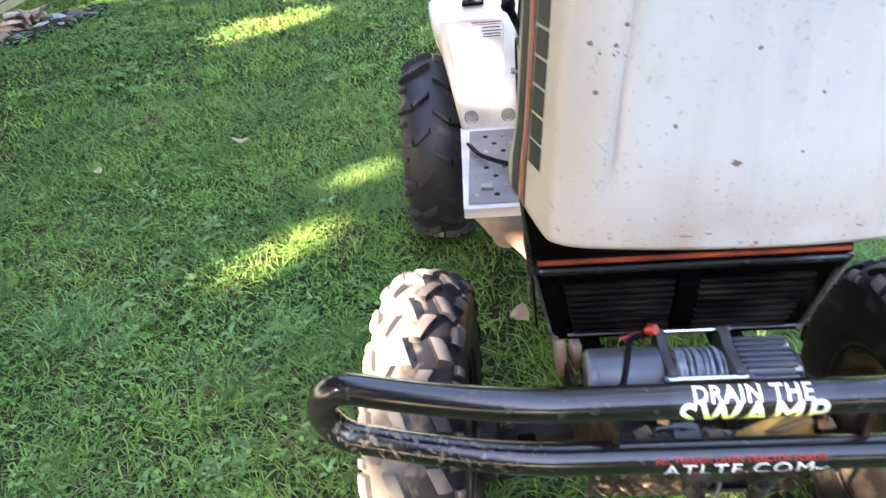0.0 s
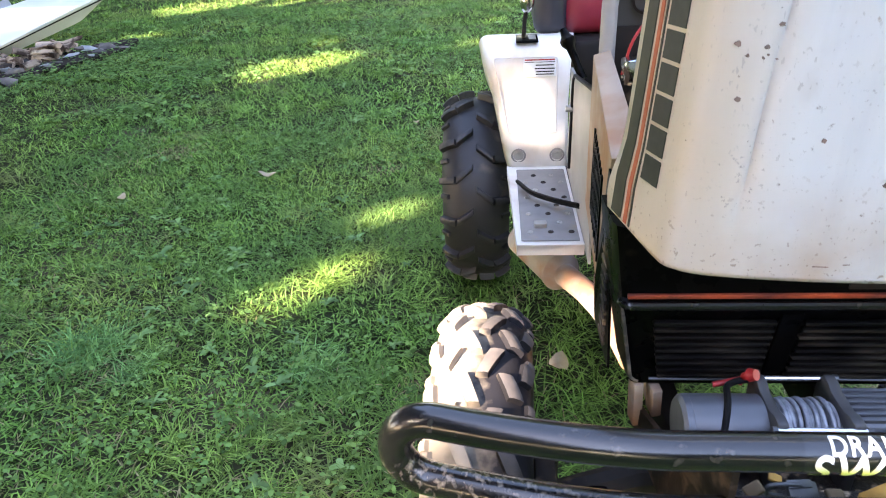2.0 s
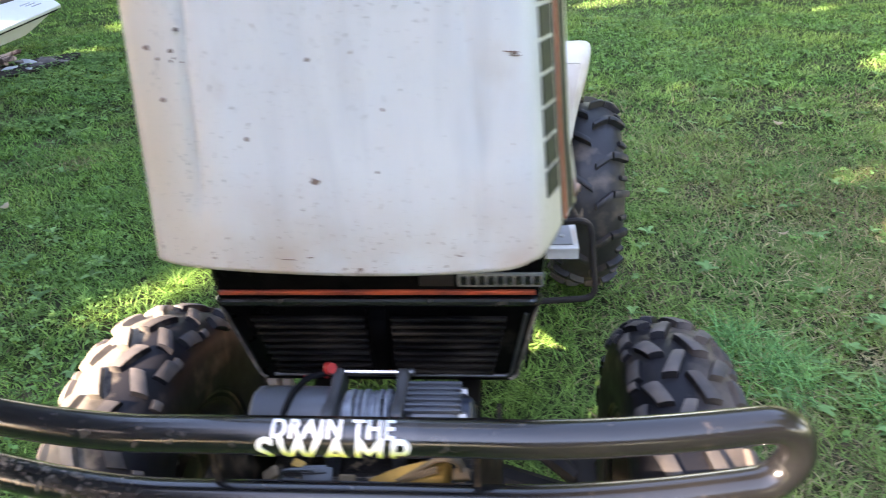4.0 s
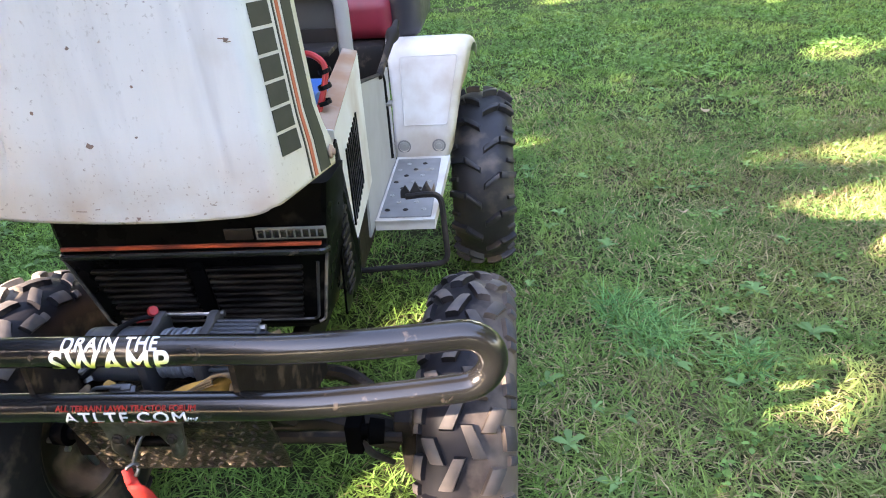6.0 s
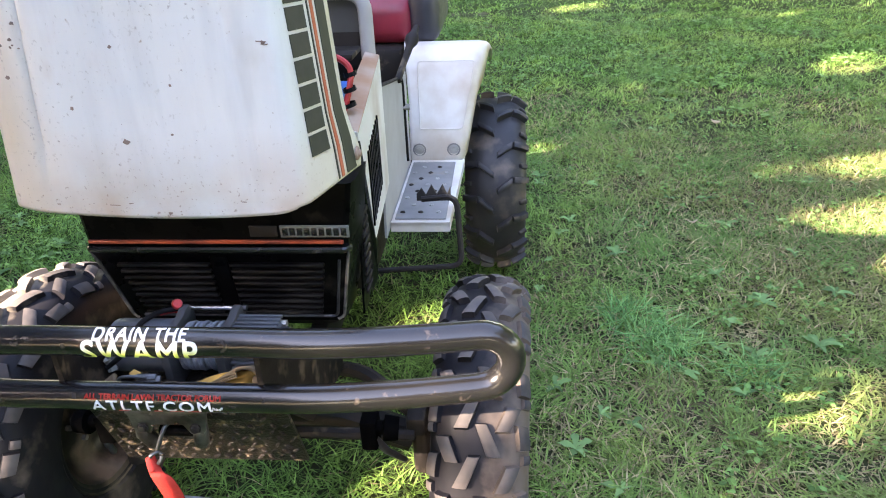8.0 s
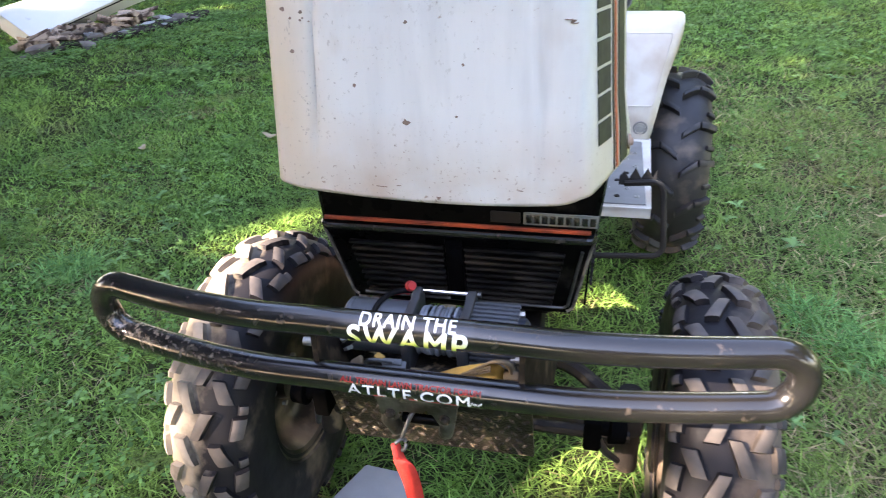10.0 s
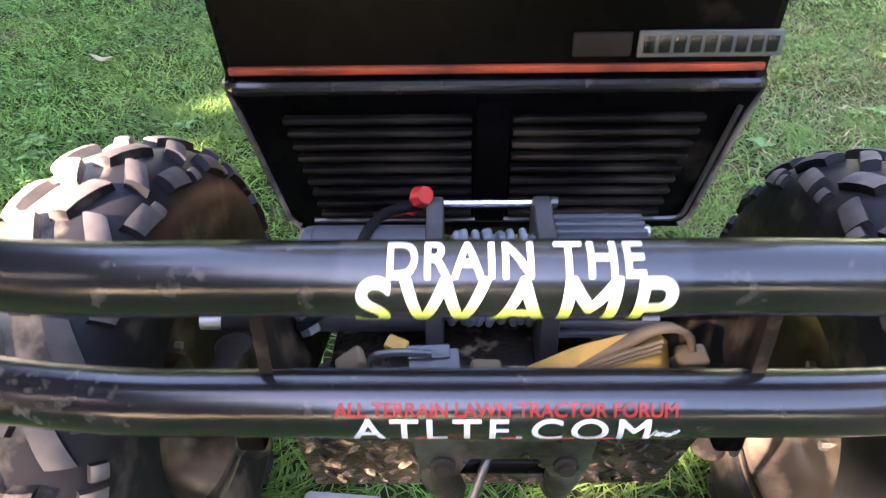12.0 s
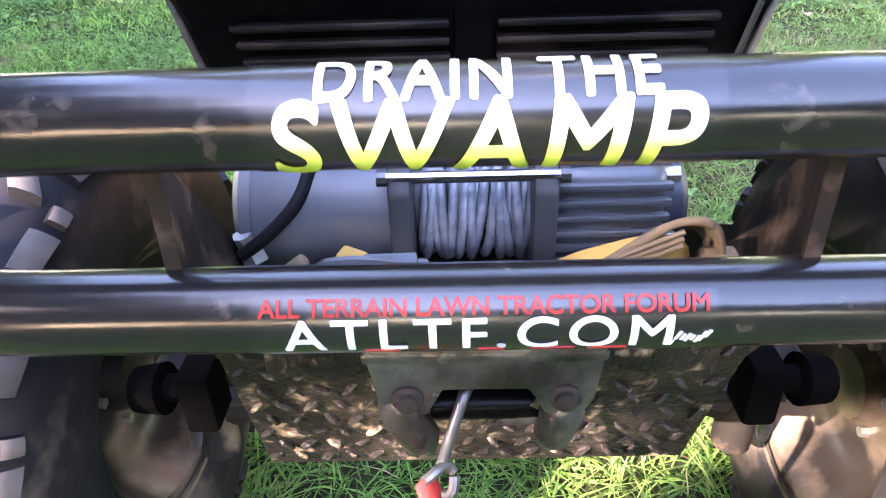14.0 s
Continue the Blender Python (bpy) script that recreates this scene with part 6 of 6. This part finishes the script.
def weed_mesh(name, x0, x1, y0, y1, plants, size):
    """Low broad-leaved weeds: rosettes of small rounded leaves."""
    bmv, bmf = [], []
    rr = random.Random(17)
    for _ in range(plants):
        x, y = rr.uniform(x0, x1), rr.uniform(y0, y1)
        if noise.noise((x * 0.9, y * 0.9, 7)) < -0.1 or (x > 0.5 and y < 3.4 and rr.random() < 0.6) or (abs(x - CX) < 0.4 and 0.0 < y < 2.0):
            continue
        for k in range(rr.randint(3, 7)):
            a, ln, z = rr.uniform(0, 6.28), size * rr.uniform(0.6, 1.3), rr.uniform(0.02, 0.055)
            d, s = Vector((math.cos(a), math.sin(a), rr.uniform(-0.2, 0.35))), Vector((-math.sin(a), math.cos(a), 0))
            p = Vector((x, y, z)) + d * ln * 0.25
            i = len(bmv)
            for u, w in ((0, 0), (0.35, 0.34), (0.75, 0.33), (1.0, 0), (0.75, -0.33), (0.35, -0.34)):
                bmv.append(p + d * ln * u + s * ln * w + Vector((0, 0, -0.3 * ln * u * u)))
            bmf.append((i, i + 1, i + 2, i + 3, i + 4, i + 5))
    me = bpy.data.meshes.new(name)
    me.from_pydata(bmv, [], bmf)
    me.materials.append(weed_leaf)
    return tagged(new(name, me), "low broad-leaved weeds among the grass", "weeds", kind="stuff")


grass_mesh("lawn_grass", -2.6, 2.7, -0.9, 3.2, 215000, 0.035, 0.0054, grass_blade, "short green lawn grass, uneven")
grass_mesh("lawn_grass", -5.2, 5.2, 3.2, 7.5, 155000, 0.043, 0.0075, grass_blade, "short green lawn grass, uneven")
grass_mesh("lawn_grass", -11, 10, 7.5, 15.0, 100000, 0.045, 0.013, grass_blade, "short green lawn grass, uneven")
grass_mesh("lawn_grass", -5.2, -2.6, 0.5, 3.2, 30000, 0.055, 0.007, grass_blade, "short green lawn grass, uneven")
grass_mesh("lawn_grass", 2.7, 5.2, -0.9, 3.2, 40000, 0.045, 0.009, grass_blade, "short green lawn grass, uneven")
grass_mesh("lawn_grass", -5.2, -2.6, -0.9, 0.5, 14000, 0.045, 0.009, grass_blade, "short green lawn grass, uneven")
grass_mesh("lawn_grass", -11, 11, -9, -0.9, 90000, 0.05, 0.013, grass_blade, "short green lawn grass, uneven")
grass_mesh("lawn_grass", -11, -5.2, -0.9, 7.5, 34000, 0.055, 0.014, grass_blade, "short green lawn grass, uneven")
grass_mesh("lawn_grass", 5.2, 11, -0.9, 7.5, 34000, 0.055, 0.014, grass_blade, "short green lawn grass, uneven")
grass_mesh("dry_grass", -2.6, 2.7, -0.9, 3.2, 26000, 0.036, 0.0042, straw_blade, "dry straw-coloured grass thatch",
           lambda x, y: (np.sin(x * 1.7 + 0.6) * np.sin(y * 1.3 + x) + 0.5 * (x > 0.6) + gen.uniform(-0.6, 0.6, len(x))) > 0.1)
grass_mesh("dry_grass", 0.6, 4.2, 0.2, 4.2, 34000, 0.04, 0.0052, straw_blade, "dry straw-coloured grass thatch",
           lambda x, y: (np.sin(x * 2.3 + 0.3 * y) * np.sin(y * 1.9 + 0.7 * x) + gen.uniform(-0.8, 0.8, len(x))) > -0.1)
for bx, by, reach in WORN:
    grass_mesh("dry_grass", bx - reach, bx + reach, by - reach, by + reach, int(reach * reach * 150000), 0.016, 0.0045, straw_blade, "thin dry thatch on a worn spot",
               lambda x, y: np.hypot(x - bx, y - by) < reach * gen.uniform(0.4, 1.15, len(x)))
grass_mesh("tall_grass", -0.25, 0.42, 0.05, 1.4, 8000, 0.045, 0.0042, grass_blade, "taller uncut grass under the tractor")


def rosette_mesh(name, spots, size):
    """Broad-leaved lawn plants: long folded leaves with wavy edges, spread in a rosette."""
    rr = random.Random(41)
    bmv, bmf = [], []
    for x, y in spots:
        turn, grow = rr.uniform(0, 6.28), rr.uniform(0.6, 1.25)
        n = rr.randint(5, 9)
        for k in range(n):
            a = turn + 6.28 * k / n + rr.uniform(-0.7, 0.7)
            ln, wd, up = size * grow * rr.uniform(0.4, 1.25), rr.uniform(0.12, 0.24), rr.uniform(0.3, 0.9)
            d, s = Vector((math.cos(a), math.sin(a), 0)), Vector((-math.sin(a), math.cos(a), 0))
            i = len(bmv)
            for j in range(7):
                u = j / 6
                p = Vector((x, y, 0.012)) + d * ln * u + Vector((0, 0, ln * (up * u - 0.75 * up * u * u)))
                w = ln * wd * math.sin(math.pi * min(0.08 + 0.9 * u, 1.0)) ** 0.7 * (1 + 0.3 * math.sin(9 * u + a))
                bmv += [p - s * w + Vector((0, 0, 0.25 * w)), p, p + s * w + Vector((0, 0, 0.25 * w))]
            for j in range(6):
                q = i + 3 * j
                bmf += [(q, q + 1, q + 4, q + 3), (q + 1, q + 2, q + 5, q + 4)]
    me = bpy.data.meshes.new(name)
    me.from_pydata(bmv, [], bmf)
    me.polygons.foreach_set("use_smooth", [True] * len(me.polygons))
    me.materials.append(broad_leaf)
    return tagged(new(name, me), "broad-leaved weeds growing in the lawn", "weeds", kind="stuff")


wr = random.Random(58)
SPOTS = [(1.14, 1.1), (1.18, 1.02), (0.78, 0.7), (0.86, 0.66), (0.7, 0.56), (1.4, 1.3), (1.2, 0.8), (0.95, 1.66), (1.3, 1.5), (1.5, 1.05), (0.9, 0.95), (1.05, 0.9)]
SPOTS += [(wr.uniform(0.55, 2.4), wr.uniform(0.35, 2.6)) for _ in range(34)]
SPOTS += [(wr.uniform(-2.6, -0.6), wr.uniform(0.2, 2.2)) for _ in range(70)] + [(wr.uniform(-2.6, 3.6), wr.uniform(2.2, 4.5)) for _ in range(90)]
rosette_mesh("broadleaf_weeds", SPOTS, 0.043)
for gx, gy, reach, blades, tall in ((-1.74, 1.08, 0.14, 1100, 0.08), (-1.55, 0.98, 0.09, 500, 0.065), (1.02, 1.06, 0.13, 1000, 0.07), (0.93, 1.22, 0.09, 500, 0.075), (-0.98, 1.02, 0.12, 700, 0.06), (1.25, 0.9, 0.1, 400, 0.07)):
    grass_mesh("grass_tuft", gx - reach, gx + reach, gy - reach, gy + reach, blades, tall, 0.0048, tuft_blade, "longer tuft of blue-green grass",
               lambda x, y: np.hypot(x - gx, y - gy) < reach * gen.uniform(0.3, 1.0, len(x)))
weed_mesh("lawn_weeds", -2.6, 2.7, -0.6, 3.4, 5500, 0.0165)
weed_mesh("lawn_weeds", -5.2, 5.0, 3.4, 7.0, 3500, 0.032)
weed_mesh("lawn_weeds", -5.2, -2.7, 3.4, 5.8, 2200, 0.026)


# ---- trees added out of view, whose crowns shade the lawn ----
# sunny gaps: cut through these crowns toward the sun to place lit spots, as (x, y, z, reach)
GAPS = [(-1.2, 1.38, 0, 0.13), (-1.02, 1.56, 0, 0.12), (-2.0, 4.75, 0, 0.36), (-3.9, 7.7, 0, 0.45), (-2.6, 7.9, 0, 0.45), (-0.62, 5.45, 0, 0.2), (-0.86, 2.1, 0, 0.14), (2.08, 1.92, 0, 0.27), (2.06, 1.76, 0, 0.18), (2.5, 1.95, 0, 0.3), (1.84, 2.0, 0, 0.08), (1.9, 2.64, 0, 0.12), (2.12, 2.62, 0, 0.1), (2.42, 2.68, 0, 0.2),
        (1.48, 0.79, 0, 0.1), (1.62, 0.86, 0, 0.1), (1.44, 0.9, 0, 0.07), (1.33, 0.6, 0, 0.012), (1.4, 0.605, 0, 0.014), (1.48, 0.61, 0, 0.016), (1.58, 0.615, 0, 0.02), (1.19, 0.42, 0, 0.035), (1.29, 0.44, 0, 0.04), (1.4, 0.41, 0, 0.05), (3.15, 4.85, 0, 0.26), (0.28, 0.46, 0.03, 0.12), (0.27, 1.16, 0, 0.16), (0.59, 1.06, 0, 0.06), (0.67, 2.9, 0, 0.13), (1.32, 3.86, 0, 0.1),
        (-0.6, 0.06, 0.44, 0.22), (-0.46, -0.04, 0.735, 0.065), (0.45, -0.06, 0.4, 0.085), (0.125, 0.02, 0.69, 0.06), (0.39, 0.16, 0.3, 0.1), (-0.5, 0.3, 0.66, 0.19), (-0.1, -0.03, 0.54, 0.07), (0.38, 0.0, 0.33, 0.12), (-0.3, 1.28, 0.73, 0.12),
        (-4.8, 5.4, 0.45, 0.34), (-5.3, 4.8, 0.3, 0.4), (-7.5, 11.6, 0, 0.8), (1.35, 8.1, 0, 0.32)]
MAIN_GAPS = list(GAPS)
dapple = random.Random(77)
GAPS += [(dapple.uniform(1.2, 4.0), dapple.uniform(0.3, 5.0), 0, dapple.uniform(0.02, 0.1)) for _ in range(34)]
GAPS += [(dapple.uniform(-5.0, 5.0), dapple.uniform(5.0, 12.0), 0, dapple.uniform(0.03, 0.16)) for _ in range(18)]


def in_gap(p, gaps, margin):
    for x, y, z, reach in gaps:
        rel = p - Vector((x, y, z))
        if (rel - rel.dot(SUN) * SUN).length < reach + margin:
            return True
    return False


def build_tree(foot, crown, spread, leaves, seed, leaf=0.14):
    rr = np.random.default_rng(seed)
    tree = tagged(new("tree"), "unseen leafy tree added to block sun and sky", "tree")
    foot, crown = Vector(foot), Vector(crown)
    tree.location = foot
    bm = bm_new()
    top = crown - foot
    stem = [Vector((0, 0, 0)).lerp(top, k / 12) for k in range(13)]
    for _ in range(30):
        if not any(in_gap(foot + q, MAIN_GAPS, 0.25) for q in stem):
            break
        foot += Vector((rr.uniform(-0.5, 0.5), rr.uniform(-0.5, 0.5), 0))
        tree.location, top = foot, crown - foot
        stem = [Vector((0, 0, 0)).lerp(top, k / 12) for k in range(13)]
    sweep(bm, [(0, 0, -0.1), (0.02, 0.03, 0.5), top * 0.3 + Vector((0.1, 0, 0)), top * 0.6, top * 0.95], [0.28, 0.22, 0.18, 0.12, 0.04], 12)
    for k in range(9):
        a = 2 * math.pi * k / 9 + rr.uniform(-0.3, 0.3)
        b = top * rr.uniform(0.4, 0.75)
        e = top + Vector((math.cos(a) * spread[0] * 0.75, math.sin(a) * spread[1] * 0.75, rr.uniform(-0.5, 0.5) * spread[2]))
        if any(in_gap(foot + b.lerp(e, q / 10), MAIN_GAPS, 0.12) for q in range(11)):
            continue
        sweep(bm, [b, b.lerp(e, 0.45) + Vector((0, 0, -0.2)), e], [0.08, 0.05, 0.015], 7)
    part("trunk", bm, trunk_bark, tree)
    d = rr.normal(size=(leaves, 3))
    d /= np.linalg.norm(d, axis=1)[:, None]
    p = d * (rr.uniform(0.0, 1.0, leaves) ** 0.4)[:, None] * np.array(spread) + np.array(crown)
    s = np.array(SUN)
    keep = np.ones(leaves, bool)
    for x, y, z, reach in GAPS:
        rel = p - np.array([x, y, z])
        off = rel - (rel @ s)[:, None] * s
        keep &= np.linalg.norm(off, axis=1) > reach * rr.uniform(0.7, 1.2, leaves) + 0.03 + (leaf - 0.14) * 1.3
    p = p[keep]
    n = len(p)
    a = rr.normal(size=(n, 3))
    a /= np.linalg.norm(a, axis=1)[:, None]
    b = np.cross(a, rr.normal(size=(n, 3)))
    b /= np.linalg.norm(b, axis=1)[:, None]
    size = leaf * rr.uniform(0.7, 1.3, n)[:, None]
    v = np.stack([p - a * size, p + b * size * 0.55, p + a * size, p - b * size * 0.55], axis=1) - np.array(foot)
    me = bpy.data.meshes.new("crown")
    me.vertices.add(n * 4)
    me.vertices.foreach_set("co", v.ravel())
    me.loops.add(n * 4)
    me.loops.foreach_set("vertex_index", np.arange(n * 4))
    me.polygons.add(n)
    me.polygons.foreach_set("loop_start", np.arange(n) * 4)
    me.update(calc_edges=True)
    me.materials.append(tree_leaf)
    c = new("crown", me)
    c.parent = tree


SHADE_CROWNS = [(-5.0, -9.6), (-8.6, -9.2), (-12.2, -8.4), (-5.2, -6.2), (-8.8, -5.8), (-12.6, -5.0), (-5.4, -2.8), (-9.2, -2.4), (-13.2, -1.6), (-6.0, 0.6), (-9.8, 1.0), (-13.6, 1.8), (-7.4, 3.8), (-11.2, 4.6), (-15.4, -4.4)]
for kt, (tx, ty) in enumerate(SHADE_CROWNS):
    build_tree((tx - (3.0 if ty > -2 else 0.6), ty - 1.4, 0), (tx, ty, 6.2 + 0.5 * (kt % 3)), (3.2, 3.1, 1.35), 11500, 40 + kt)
# taller woodland added all round, beyond the view, to block the low sky
UNSEEN_WOODS = [(18, 21), (9.5, 20), (0.5, 20.5), (-9, 21), (-18, 21), (-23, 12), (19, 14), (18, 4), (17, -6), (13, -15), (4, -19), (-6, -20), (-15, -17), (-22, -9), (-24, 2)]
for kt, (tx, ty) in enumerate(UNSEEN_WOODS):
    low = 0.55 if ty < -10 else 1.0
    build_tree((tx, ty, 0), (tx, ty, (8.5 + kt % 3) * low), (5.6, 5.6, 8.6 * low), 7000, 80 + kt, 0.36)
